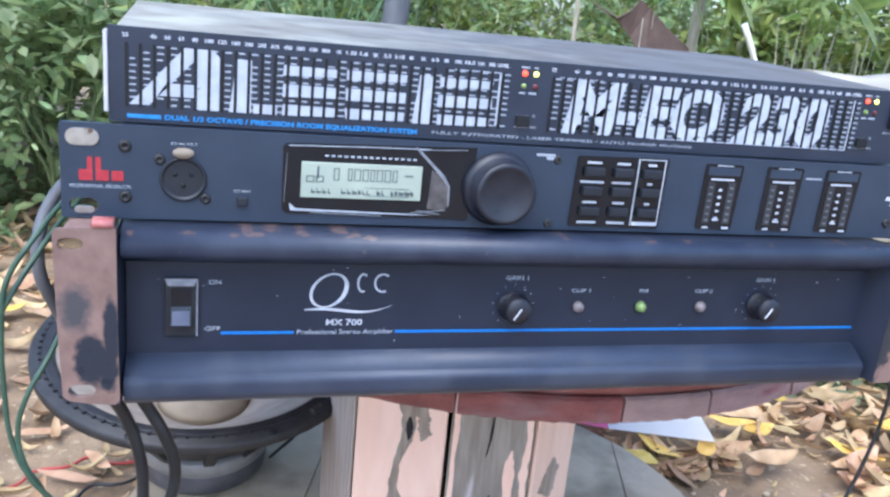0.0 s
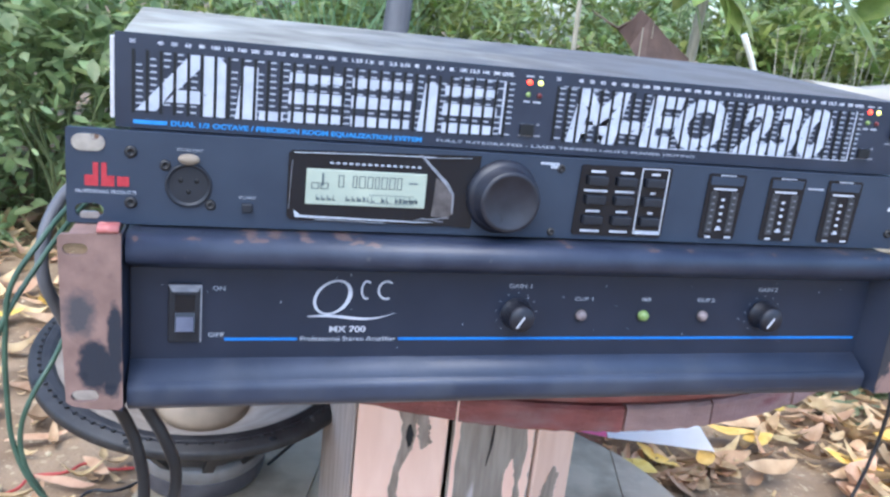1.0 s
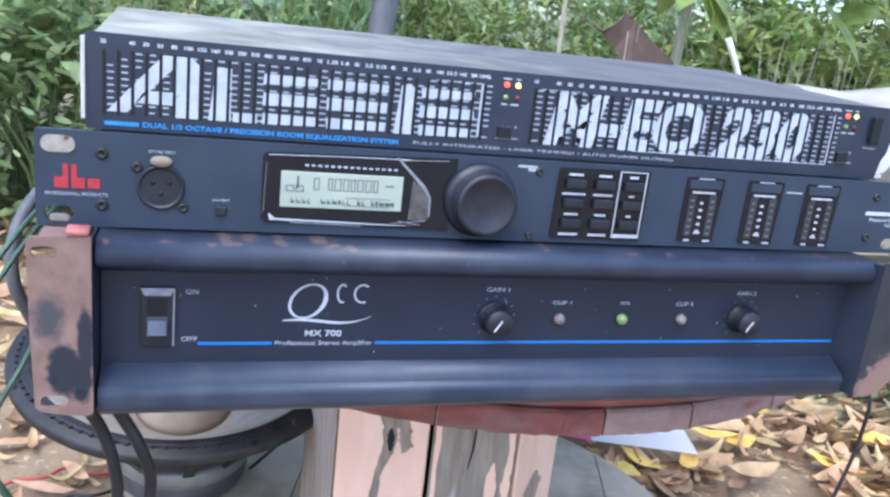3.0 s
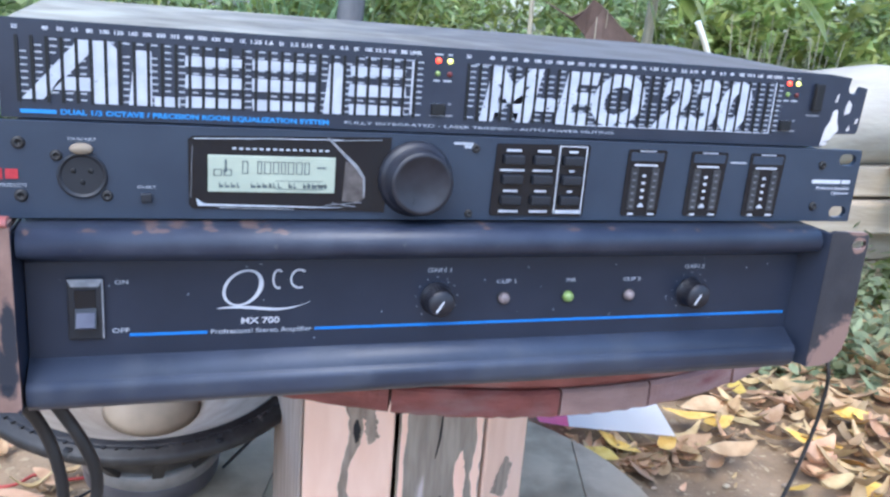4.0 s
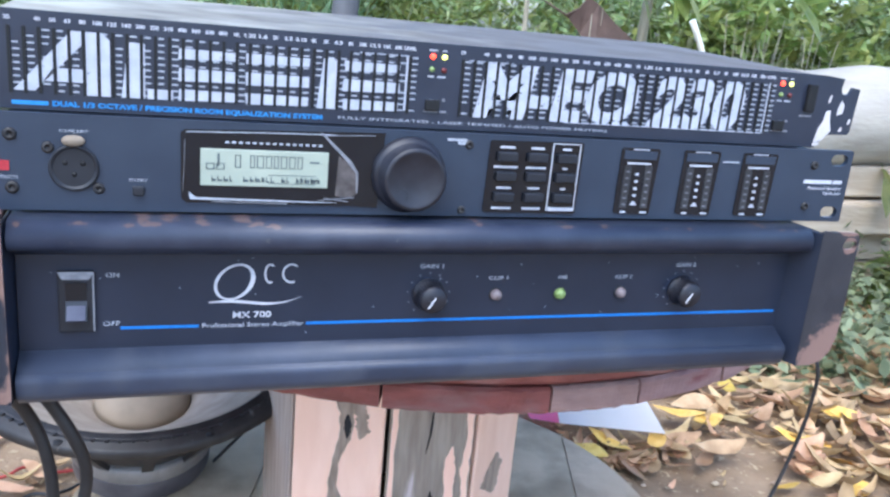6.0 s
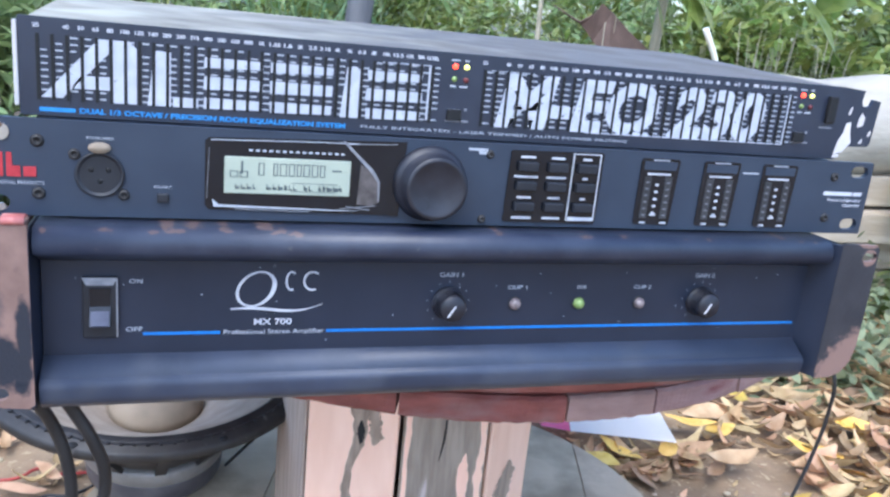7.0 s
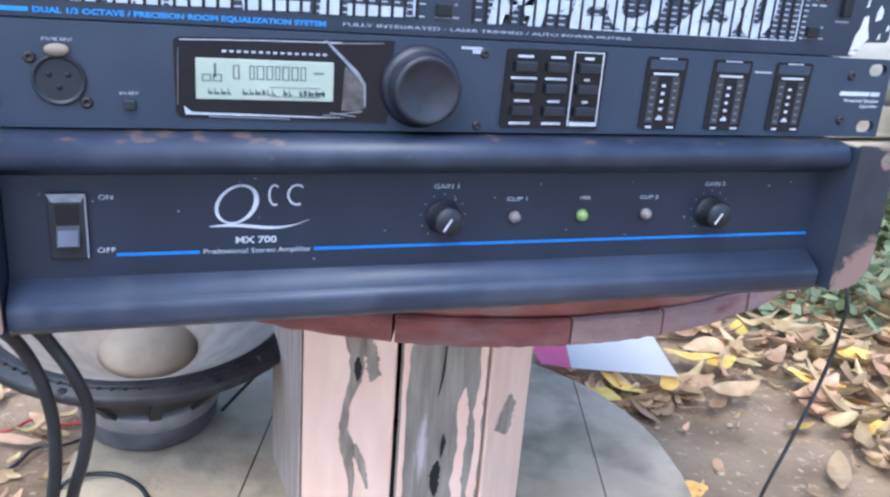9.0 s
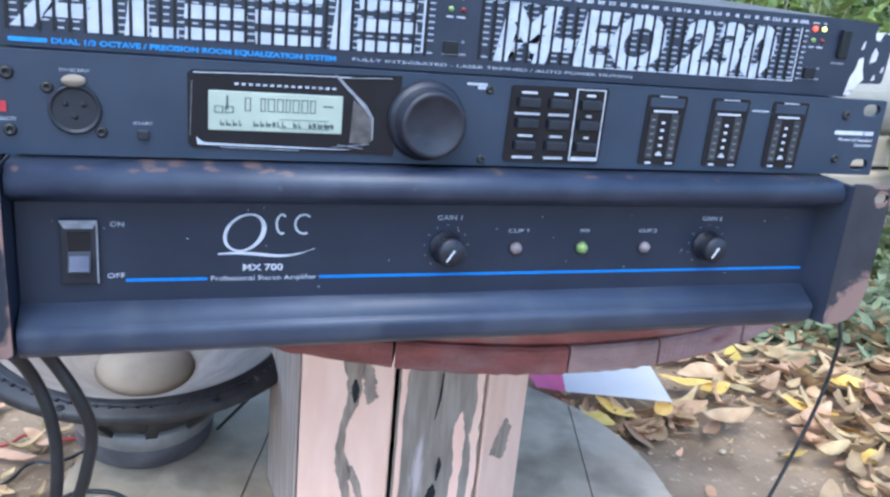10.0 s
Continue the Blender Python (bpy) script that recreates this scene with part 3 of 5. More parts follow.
part("end_cheek", cheek(1, 0.2064, 0.2142), M_AMPF, amp, "black bent end plate beside the panel")
part("end_cheek", cheek(-1, -0.2146, -0.2160), M_AMPF, amp, "black bent end plate beside the panel")
left_ear = [(-0.2424, 0.0875), (-0.2410, 0.0892), (-0.2300, 0.0898), (-0.2190, 0.0905), (-0.2163, 0.0898), (-0.2161, 0.0480), (-0.2157, 0.0060), (-0.2178, 0.0042), (-0.2280, 0.0050), (-0.2375, 0.0068), (-0.2402, 0.0092), (-0.2415, 0.0450)]
part("rack_ear", plate(left_ear, (slot_pts(-0.2352, 0.0825, 0.0026, 0.0027), slot_pts(-0.2320, 0.0118, 0.0030, 0.0030)), EAR_Y, 0.0025), M_EARL, amp, "rusty brown steel ear with flaked black paint")
part("ear_fold", box(-0.2385, -0.2185, EAR_Y + 0.0030, 0.020, 0.0855, 0.0890, 0.001), M_RUST, amp, "bent rusty top flange")
curl = [(EAR_Y + 0.0005, 0.0895), (EAR_Y - 0.0015, 0.0915), (EAR_Y + 0.0010, 0.0935), (EAR_Y + 0.0060, 0.0938), (EAR_Y + 0.0100, 0.0915), (EAR_Y + 0.0060, 0.0925), (EAR_Y + 0.0015, 0.0922)]
part("ear_curl", extrude_x(curl, -0.2262, -0.2172, smooth=True), M_REDSTEEL, amp, "red primed lip bent out of the ear")
part("ear_return", box(-0.2172, -0.2160, EAR_Y + 0.0025, 0.03, 0.004, 0.0880, 0.0004), M_EARD, amp)
right_ear = [(0.2140, 0.0868), (0.2165, 0.0880), (0.2390, 0.0872), (0.2412, 0.0850), (0.2413, 0.0480), (0.2408, 0.0230), (0.2385, 0.0130), (0.2330, 0.0060), (0.2250, 0.0032), (0.2140, 0.0030)]
part("rack_ear", plate(right_ear, (slot_pts(0.2350, 0.0800, 0.0026, 0.0026),), EAR_Y, 0.0025), M_EARR, amp, "black steel ear with a rusted lower corner")
# print and controls
sw = part("power_switch", box(-0.197, -0.1815, FY - 0.0022, FY, 0.0325, 0.0625, 0.0008), M_BLACK, amp, "black rocker switch set to on")
part("switch_top_bevel", flat([(-0.197, 0.0622), (-0.1815, 0.0622), (-0.1835, 0.0585), (-0.195, 0.0585)], FY - 0.0022), M_DIM, sw)
part("switch_side_edge", flat([(-0.1822, 0.0615), (-0.1815, 0.0615), (-0.1815, 0.033), (-0.1822, 0.033)], FY - 0.0022), M_DIM, sw)
rock = [(FY - 0.002, 0.057), (FY - 0.0028, 0.057), (FY - 0.0022, 0.048), (FY - 0.0062, 0.0395), (FY - 0.002, 0.0388)]
part("rocker", extrude_x(rock, -0.1938, -0.1846), M_GLOSS, sw)
# added slab that holds the pale reflection on the rocker's lower half
part("rocker_face", extrude_x([(FY - 0.0036, 0.0463), (FY - 0.0066, 0.0400), (FY - 0.0060, 0.0392), (FY - 0.0030, 0.0455)], -0.1932, -0.1852), M_ROCK, sw, "shiny lower face of the rocker, sky reflection in its colour")
text("ON", -0.1768, 0.0588, FY, 0.0022, M_GREYP, amp, 0.0058)
text("OFF", -0.1785, 0.0347, FY, 0.0022, M_GREYP, amp, 0.0075)
marks("blue_line", [(-0.1706, -0.1352, 0.0327, 0.0341), (-0.0830, 0.2035, 0.0327, 0.0341)], FY, M_BLUE, amp, label="thin blue printed line")
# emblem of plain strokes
ring = []
for i in range(40):
    a = 2 * math.pi * i / 40
    ring.append((a, 0.0095 * math.cos(a), 0.0093 * math.sin(a)))
own = bmesh.new()
outer = [own.verts.new((-0.1185 + x + 0.25 * z, FY - 0.0003, 0.0558 + z)) for a, x, z in ring]
inner = [own.verts.new((-0.1185 + x * (0.80 - 0.04 * math.cos(a)) + 0.25 * z, FY - 0.0003, 0.0558 + z * 0.9)) for a, x, z in ring]
for i in range(40):
    own.faces.new((outer[i], outer[(i + 1) % 40], inner[(i + 1) % 40], inner[i]))
part("emblem_ring", own, M_WHITE, amp)
own = bmesh.new()
prev = None
for i in range(25):
    u = i / 24
    x = -0.1305 + 0.0445 * u
    z = 0.0455 + 0.0022 * math.sin(u * 5.2) * (1 - 0.4 * u) - 0.0025 * math.sin(u * math.pi) + 0.0035 * u * u
    h = 0.0006 * math.sin(math.pi * min(1, u + 0.08)) + 0.00015
    cur = (own.verts.new((x, FY - 0.0003, z - h)), own.verts.new((x, FY - 0.0003, z + h)))
    if prev:
        own.faces.new((prev[0], cur[0], cur[1], prev[1]))
    prev = cur
part("emblem_swash", own, M_WHITE, amp)
for x0, bulge in ((-0.1058, 0.6), (-0.0955, 1.0)):
    own = bmesh.new()
    pr = None
    for i in range(13):
        a = math.pi * (0.28 + 1.35 * i / 12)
        p = Vector((x0 + 0.0042 + 0.0042 * bulge * math.cos(a), FY - 0.0003, 0.0600 + 0.0047 * math.sin(a)))
        n_ = Vector((math.cos(a), 0, math.sin(a))) * 0.0005
        cur = (own.verts.new(p - n_), own.verts.new(p + n_))
        if pr:
            own.faces.new((pr[0], cur[0], cur[1], pr[1]))
        pr = cur
    part("emblem_stroke", own, M_WHITE, amp)
text("MX 700", -0.1195, 0.0372, FY, 0.0031, M_WHITE, amp, 0.0185, bold=0.00008)
text("Professional Stereo Amplifier", -0.1338, 0.0324, FY, 0.0023, M_GREYP, amp, 0.0490)
for gx, s in ((-0.0195, "GAIN 1"), (0.1345, "GAIN 2")):
    text(s, gx + 0.001, 0.0622, FY, 0.0024, M_GREYP, amp, 0.0128, "CENTER")
    kn = part("gain_knob", lathe([(0.0088, 0), (0.0088, 0.0012), (0.0076, 0.0016), (0.0070, 0.0098), (0.0064, 0.0108), (0, 0.0108)], (gx, FY, 0.0480), "y", 28), M_KNOB, amp, "black ribbed control knob")
    ribs = bmesh.new()
    for i in range(28):
        a = 2 * math.pi * i / 28
        r_ = box(-0.0003, 0.0003, -0.0095, -0.0018, 0.0066, 0.0076)
        bmesh.ops.transform(r_, matrix=Matrix.Translation((gx, FY, 0.0480)) @ Matrix.Rotation(a, 4, "Y"), verts=r_.verts)
        join(ribs, r_)
    part("knob_ribs", ribs, M_KNOB, kn)
    pt = box(-0.00042, 0.00042, -0.0112, -0.0107, -0.0052, 0.0018)
    bmesh.ops.transform(pt, matrix=Matrix.Translation((gx, FY, 0.0480)) @ Matrix.Rotation(radians(32), 4, "Y"), verts=pt.verts)
    part("pointer", pt, M_WHITE, kn, "white pointer line")
    dots = []
    for i in range(11):
        a = radians(-140 + 28 * i)
        dx, dz = 0.0115 * math.sin(a), 0.0115 * math.cos(a)
        dots.append((gx + dx - 0.0003, gx + dx + 0.0003, 0.048 + dz - 0.0003, 0.048 + dz + 0.0003))
    marks("dial_dots", dots, FY, M_DIM, amp)
for lx, s, m_l in ((0.0185, "CLIP 1", M_LOFF), (0.0565, "PWR", M_LGRN), (0.0945, "CLIP 2", M_LOFF)):
    part("indicator_lamp", lathe([(0.0032, 0), (0.0032, 0.001), (0.0026, 0.0028), (0.0014, 0.0036), (0, 0.0039)], (lx, FY, 0.0472), "y", 20), m_l, amp)
    part("lamp_bezel", lathe([(0.0040, 0), (0.0039, 0.0006), (0.0033, 0.0008), (0.0032, 0.0002)], (lx, FY, 0.0472), "y", 20, caps=False), M_BLACK, amp)
    text(s, lx + 0.001, 0.0555, FY, 0.002, M_GREYP, amp, 0.0055 + 0.0055 * (len(s) > 3), "CENTER")

r7 = random.Random(3)
specks = []
for i in range(24):
    x, z, q = r7.uniform(-0.205, 0.20), r7.uniform(0.027, 0.068), r7.uniform(0.00012, 0.00034)
    specks.append((x - q, x + q, z - q, z + q))
tagged(marks("dust", specks, FY, M_GREYP, amp, 0.0001, label="pale dust specks on the panel"), kind="stuff")

# ---- loudspeaker processor ----
proc = thing("speaker_processor", (0, 0.05, 0.0885), "blue-grey one-unit rack processor with lit display", "rack unit")
Z0, Z1 = 0.0896, 0.1331
ZC = (Z0 + Z1) / 2
pan = [(-0.2405, Z0), (0.2405, Z0), (0.2413, Z0 + 0.0008), (0.2413, Z1 - 0.0008), (0.2405, Z1), (-0.2405, Z1), (-0.2413, Z1 - 0.0008), (-0.2413, Z0 + 0.0008)]
holes = [slot_pts(sx * 0.2318, ZC + sz * 0.0159, 0.0028, 0.0034) for sx in (-1, 1) for sz in (-1, 1)]
part("front_panel", plate(pan, holes, 0.0, 0.003), M_PROC, proc, "blue-grey painted face plate")
part("chassis", box(-0.216, 0.216, 0.003, 0.15, 0.0905, 0.1325, 0.001), M_CHAS, proc)
# added plate: stands for the bright background seen through the open slot
slot_fill = part("washer_screw", plate(slot_pts(-0.2318, ZC + 0.0155, 0.0032, 0.0038, 8), (), -0.0008, 0.0012), M_STEEL, proc, "bright steel plate in the mounting slot, standing for the bright view behind")
part("washer_screw", plate(slot_pts(-0.2316, ZC - 0.0178, 0.0026, 0.0016, 8), (), -0.0006, 0.0012), M_STEEL, proc, "bright worn lip of the lower slot")
for sx, sz, r in ((-0.2140, 0.1235, 0.0028), (-0.2140, 0.1000, 0.0028), (-0.1992, 0.1182, 0.0025), (-0.1788, 0.1002, 0.0025), (-0.0038, 0.1272, 0.0022), (-0.0048, 0.0930, 0.0022), (0.2140, 0.1238, 0.0026), (0.2128, 0.0990, 0.0026)):
    own = lathe([(r, 0), (r, 0.0006), (r * 0.75, 0.0013), (r * 0.42, 0.0014), (r * 0.40, 0.0004), (0, 0.0004)], (sx, 0, sz), "y", 16)
    part("screw", own, M_FRAME, proc)
xlr = part("xlr_socket", lathe([(0.0104, 0), (0.0104, 0.0012), (0.0096, 0.0016), (0.0088, 0.0006), (0.0086, 0.0004), (0.0084, 0.0004), (0, 0.0004)], (-0.1888, 0, 0.1093), "y", 36), M_BLACK, proc, "round black three-hole microphone socket")
for px, pz in ((-0.0036, 0.0022), (0.0036, 0.0022), (0.0, -0.0030)):
    part("contact_hole", lathe([(0.0013, 0), (0.0011, 0.0006), (0, 0.0005)], (-0.1888 + px, -0.0002, 0.1093 + pz), "y", 12), M_SLOT, xlr)
own = lathe([(0.0048, 0), (0.0048, 0.0014), (0.0042, 0.0026), (0, 0.003)], (0, 0, 0), "y", 24)
bmesh.ops.transform(own, matrix=Matrix.Translation((-0.1888, 0, 0.1215)) @ Matrix.Diagonal((1.0, 1, 0.52, 1)), verts=own.verts)
part("release_tab", own, M_CAP, xlr, "worn metal release tab")
text("RTA MIC INPUT", -0.1885, 0.1250, 0.0, 0.0013, M_GREYP, proc, 0.0115, "CENTER")
text("RTA INPUT", -0.1620, 0.1038, 0.0, 0.0013, M_GREYP, proc, 0.0078, "CENTER")
part("push_button", box(-0.1645, -0.1595, -0.0022, 0, 0.0975, 0.1018, 0.0006), M_BLACK, proc)
# red emblem of plain blocks
for x0, x1, z0, z1 in ((-0.2335, -0.2280, 0.1072, 0.1120), (-0.2300, -0.2278, 0.1072, 0.1178), (-0.2265, -0.2243, 0.1072, 0.1178), (-0.2265, -0.2210, 0.1072, 0.1120), (-0.2198, -0.2148, 0.1074, 0.1118)):
    part("emblem_block", flat([(x0, z0), (x1, z0), (x1, z1), (x0, z1)], -0.0001 - 0.0001 * (x1 - x0 > 0.004)), M_RED, proc, "red printed emblem shape")
text("PROFESSIONAL PRODUCTS", -0.2375, 0.1038, 0.0, 0.0015, M_GREYP, proc, 0.0258)
# display
win = [(-0.1435, 0.0968), (-0.1415, 0.0948), (-0.0630, 0.0940), (-0.0500, 0.0935), (-0.0480, 0.1312), (-0.1420, 0.1288), (-0.1438, 0.1272)]
disp = part("display_window", flat(win, 0.0, thick=0.0008), M_GLOSS, proc, "glossy black display surround with torn film")
part("lcd_screen", box(-0.1350, -0.0755, -0.0016, -0.0006, 0.1030, 0.1205, 0.0003), M_LCD, disp, "pale green lit display")
seg = []
r2 = random.Random(9)
seg.append((-0.1275, -0.1265, 0.1125, 0.1185))
x = -0.1195
while x < -0.086:
    w = r2.uniform(0.0022, 0.0034)
    if r2.random() < 0.85:
        seg += [(x, x + w, 0.1176, 0.1180), (x, x + w, 0.1120, 0.1124), (x, x + 0.0005, 0.112, 0.118), (x + w - 0.0005, x + w, 0.112, 0.118)]
    x += w + 0.0009
for x0 in (-0.1325, -0.1280):
    seg += [(x0, x0 + 0.0038, 0.1135, 0.1139), (x0, x0 + 0.0038, 0.1108, 0.1112), (x0, x0 + 0.0005, 0.1108, 0.1139), (x0 + 0.0033, x0 + 0.0038, 0.1108, 0.1139)]
x = -0.1300
while x < -0.080:
    w = r2.uniform(0.0012, 0.0024)
    if r2.random() < 0.8:
        seg.append((x, x + w, 0.1052, 0.1057 + r2.uniform(0, 0.0018)))
        seg.append((x, x + 0.0005, 0.1052, 0.1078))
    x += w + 0.0007
seg += [(-0.104, -0.0815, 0.1046, 0.1049), (-0.104, -0.0815, 0.1086, 0.1089), (-0.0845, -0.0800, 0.1150, 0.1158), (-0.084, -0.0795, 0.1062, 0.1070)]
marks("display_print", seg, -0.0017, M_LCDINK, disp, 0.0001)
marks("display_scale", [(-0.124 + 0.0031 * i, -0.1222 + 0.0031 * i, 0.1232, 0.1241) for i in range(15)], -0.0009, M_GREYP, disp, 0.0001)
part("film_edge", flat([(-0.1412, 0.1276), (-0.1030, 0.1286), (-0.0720, 0.1290), (-0.0720, 0.1294), (-0.1030, 0.1290), (-0.1412, 0.1280)], -0.0009), M_GREYP, disp, "torn edge of protective film")
part("film_edge", flat([(-0.1395, 0.0962), (-0.0800, 0.0955), (-0.0700, 0.0958), (-0.0800, 0.0960), (-0.1368, 0.0972), (-0.1402, 0.0998)], -0.0009), M_GREYP, disp)
M_TORN = mat("torn_film", (0.055, 0.050, 0.052, 1), (0.12, 0.11, 0.11, 1), 0.2, 0, 160)
part("film_corner", flat([(-0.0705, 0.1190), (-0.0630, 0.1150), (-0.0605, 0.1100), (-0.0603, 0.1005), (-0.0640, 0.0985), (-0.0715, 0.0990)], -0.0008, thick=0.0002), M_TORN, disp, "loose corner of protective film")
part("film_edge", flat([(-0.0800, 0.1300), (-0.0788, 0.1301), (-0.0640, 0.1165), (-0.0606, 0.1110), (-0.0604, 0.1010), (-0.0610, 0.1010), (-0.0616, 0.1105), (-0.0660, 0.1160)], -0.0010), M_DIM, disp, "creased edge of protective film")
for x0, z0, x1, z1 in ((-0.0800, 0.0965, -0.0620, 0.0985), (-0.1300, 0.0952, -0.0950, 0.0946), (-0.1428, 0.1000, -0.1420, 0.1240), (-0.0780, 0.1285, -0.0530, 0.1296), (-0.0770, 0.0978, -0.0650, 0.0962)):
    part("film_crease", flat([(x0, z0), (x1, z1), (x1 + 0.0002, z1 + 0.00035), (x0 + 0.0002, z0 + 0.00035)], -0.0010), M_DIM, disp)
# data wheel
whl = part("data_wheel", lathe([(0.0192, 0), (0.0192, 0.0015), (0.0184, 0.0030), (0.0172, 0.0042), (0.0165, 0.0046), (0.0159, 0.0135), (0.0150, 0.0148), (0.0135, 0.0150), (0.0125, 0.0143), (0, 0.0138)], (-0.0346, 0.0, 0.1108), "y", 56), M_KNOB, proc, "large black data wheel")
part("finger_dimple", lathe([(0.0036, 0), (0.0032, 0.0003), (0.0020, -0.0002), (0, -0.0005)], (-0.0412, -0.0140, 0.1030), "y", 20), M_BLACK, whl)
marks("wheel_caption", [(-0.0155, -0.0052, 0.1288, 0.1300), (-0.0098, -0.0052, 0.1270, 0.1286)], 0.0, M_GREYP, proc)
# key block
blk = [(0.0065, 0.0935), (0.0075, 0.0922), (0.0590, 0.0918), (0.0602, 0.0930), (0.0608, 0.1300), (0.0597, 0.1308), (0.0085, 0.1302), (0.0075, 0.1292)]
keyb = part("key_block", flat(blk, 0.0, thick=0.0008), M_GLOSS, proc, "black nine-key block")
capw = {0: (0.0082, 0.0075, 0.005), 1: (0.0135, 0.0112, 0.003), 2: (0.008, 0.0068, 0.003)}
lab = []
for r_i, kz in enumerate((0.1225, 0.1122, 0.1012)):
    for c_i, kx in enumerate((0.0172, 0.0342, 0.0512)):
        part("key", box(kx - 0.0056, kx + 0.0056, -0.0036, -0.0007, kz - 0.0028, kz + 0.0020, 0.0006), M_BLACK, keyb)
        w = capw[r_i][c_i] / 2
        lab.append((kx - w, kx + w, kz + 0.0038, kz + 0.0049))
for kx, w in ((0.0170, 0.0055), (0.0340, 0.0052)):
    lab.append((kx - w, kx + w, 0.0940, 0.0952))
lab.append((0.0440, 0.0585, 0.0935, 0.0955))
lab += [(0.0428, 0.0434, 0.0935, 0.1300), (0.0586, 0.0592, 0.0935, 0.1300), (0.0428, 0.0592, 0.1295, 0.1300)]
marks("key_print", lab, -0.0008, M_WHITE, keyb, 0.0002)
# level meters
for mx in (0.0955, 0.1350, 0.1742):
    pl = [(mx - 0.0118, 0.0938), (mx - 0.0108, 0.0926), (mx + 0.0098, 0.0922), (mx + 0.0110, 0.0934), (mx + 0.0125, 0.1285), (mx + 0.0112, 0.1294), (mx - 0.0105, 0.1294), (mx - 0.0115, 0.1283)]
    mt = part("level_meter", flat(pl, 0.0, thick=0.0006), M_GLOSS, proc, "black level meter window")
    part("meter_label_plate", flat([(mx - 0.0095, 0.1232), (mx + 0.0105, 0.1232), (mx + 0.0108, 0.1278), (mx - 0.0096, 0.1278)], -0.0006, thick=0.0003), M_PROC, mt)
    for sx in (-0.0062, 0.0066):
        part("led_column", flat([(mx + sx - 0.0022, 0.0960), (mx + sx + 0.0022, 0.0960), (mx + sx + 0.0022, 0.1195), (mx + sx - 0.0022, 0.1195)], -0.0006), M_CHAS, mt)
        marks("led_marks", [(mx + sx - 0.0010, mx + sx + 0.0010, 0.0975 + 0.0037 * i, 0.0982 + 0.0037 * i) for i in range(6)], -0.0009, M_DIM, mt, 0.0001)
    mk = [(mx - 0.0011, mx + 0.0009, 0.0983 + 0.0040 * i, 0.0996 + 0.0040 * i) for i in range(5)]
    mk += [(mx - 0.0020, mx + 0.0018, 0.0975, 0.0985), (mx - 0.0070, mx + 0.0074, 0.1204, 0.1214), (mx - 0.0075, mx - 0.0040, 0.0930, 0.0940), (mx + 0.0050, mx + 0.0092, 0.0930, 0.0940)]
    marks("meter_print", mk, -0.0006, M_WHITE, mt, 0.0002)
    marks("meter_title", [(mx - 0.0045, mx + 0.0055, 0.1283, 0.1289)], -0.0006, M_GREYP, mt, 0.0002)
marks("meter_caption", [(0.1500, 0.1605, 0.1232, 0.1240)], 0.0, M_GREYP, proc)
marks("model_bar", [(0.2085, 0.2290, 0.1128, 0.1150), (0.2300, 0.2362, 0.1128, 0.1150)], 0.0, M_WHITE, proc, slant=0.2)
text("Powered Speaker", 0.2370, 0.1092, 0.0, 0.0019, M_WHITE, proc, 0.0250, "RIGHT", shear=0.2)
text("Optimizer", 0.2370, 0.1062, 0.0, 0.0019, M_WHITE, proc, 0.0130, "RIGHT", shear=0.2)

# ---- graphic equalizer ----
EY = 0.006
eq = thing("graphic_equalizer", (0, 0.06, 0.1333), "dusty dark one-unit graphic equalizer with big white lettering", "rack unit")
E0, E1 = 0.1335, 0.1758
eqp = [(-0.2212, E0), (0.2160, E0), (0.2160, E0 + 0.001), (0.2240, 0.1415), (0.2385, 0.1420), (0.2398, 0.1440), (0.2412, 0.1690), (0.2360, 0.1697), (0.2345, 0.1662), (0.2315, 0.1650), (0.2285, 0.1660), (0.2275, 0.1690), (0.2285, 0.1745), (0.2130, E1), (-0.2212, E1)]
part("front_panel", plate(eqp, (), EY, 0.0025), M_EQ, eq, "dark blue-grey panel with chipped ear")
cover = box(-0.2185, 0.2130, EY + 0.0025, 0.172, E0 + 0.0002, E1 - 0.0004, 0.0008)
for v in cover.verts:
    if v.co.y > 0.1:
        v.co.z += 0.0085 if v.co.z > 0.15 else 0.004
        v.co.x -= 0.005
part("cover", cover, M_EQTOP, eq, "dusty grey steel cover")
part("side_tape", box(-0.2232, -0.2213, EY - 0.001, EY + 0.012, E0 + 0.004, E1 - 0.002, 0.0006), M_FILM, eq, "peeling pale strip on the side")
chips = [[(0.2145, 0.1365), (0.2200, 0.1380), (0.2255, 0.1440), (0.2235, 0.1490), (0.2225, 0.1560), (0.2195, 0.1550), (0.2185, 0.1490), (0.2160, 0.1450)], [(0.2275, 0.1530), (0.2315, 0.1545), (0.2320, 0.1590), (0.2295, 0.1618), (0.2278, 0.1580)],
         [(0.2195, 0.1600), (0.2210, 0.1605), (0.2216, 0.1650), (0.2205, 0.1640)], [(0.2310, 0.1435), (0.2335, 0.1440), (0.2328, 0.1470)], [(0.2366, 0.1480), (0.2380, 0.1485), (0.2385, 0.1515), (0.2370, 0.1510)], [(0.2140, 0.1345), (0.2190, 0.1350), (0.2180, 0.1370), (0.2145, 0.1362)]]
for cpts in chips:
    part("paint_chip", flat(cpts, EY), M_FILM, eq, "bare patch where paint flaked off")
S0, S1 = 0.1405, 0.1688
ticks = []
banks = ((-0.2135, -0.0365, 31), (-0.0090, 0.1772, 31))
slot_x = []
for bx0, bx1, cnt in banks:
    for i in range(cnt):
        slot_x.append(bx0 + (bx1 - bx0) * i / (cnt - 1))
r3 = random.Random(11)
v_, f_ = bars([(-0.0007, 0.0007, S0, S1)], 0, 0.0005)
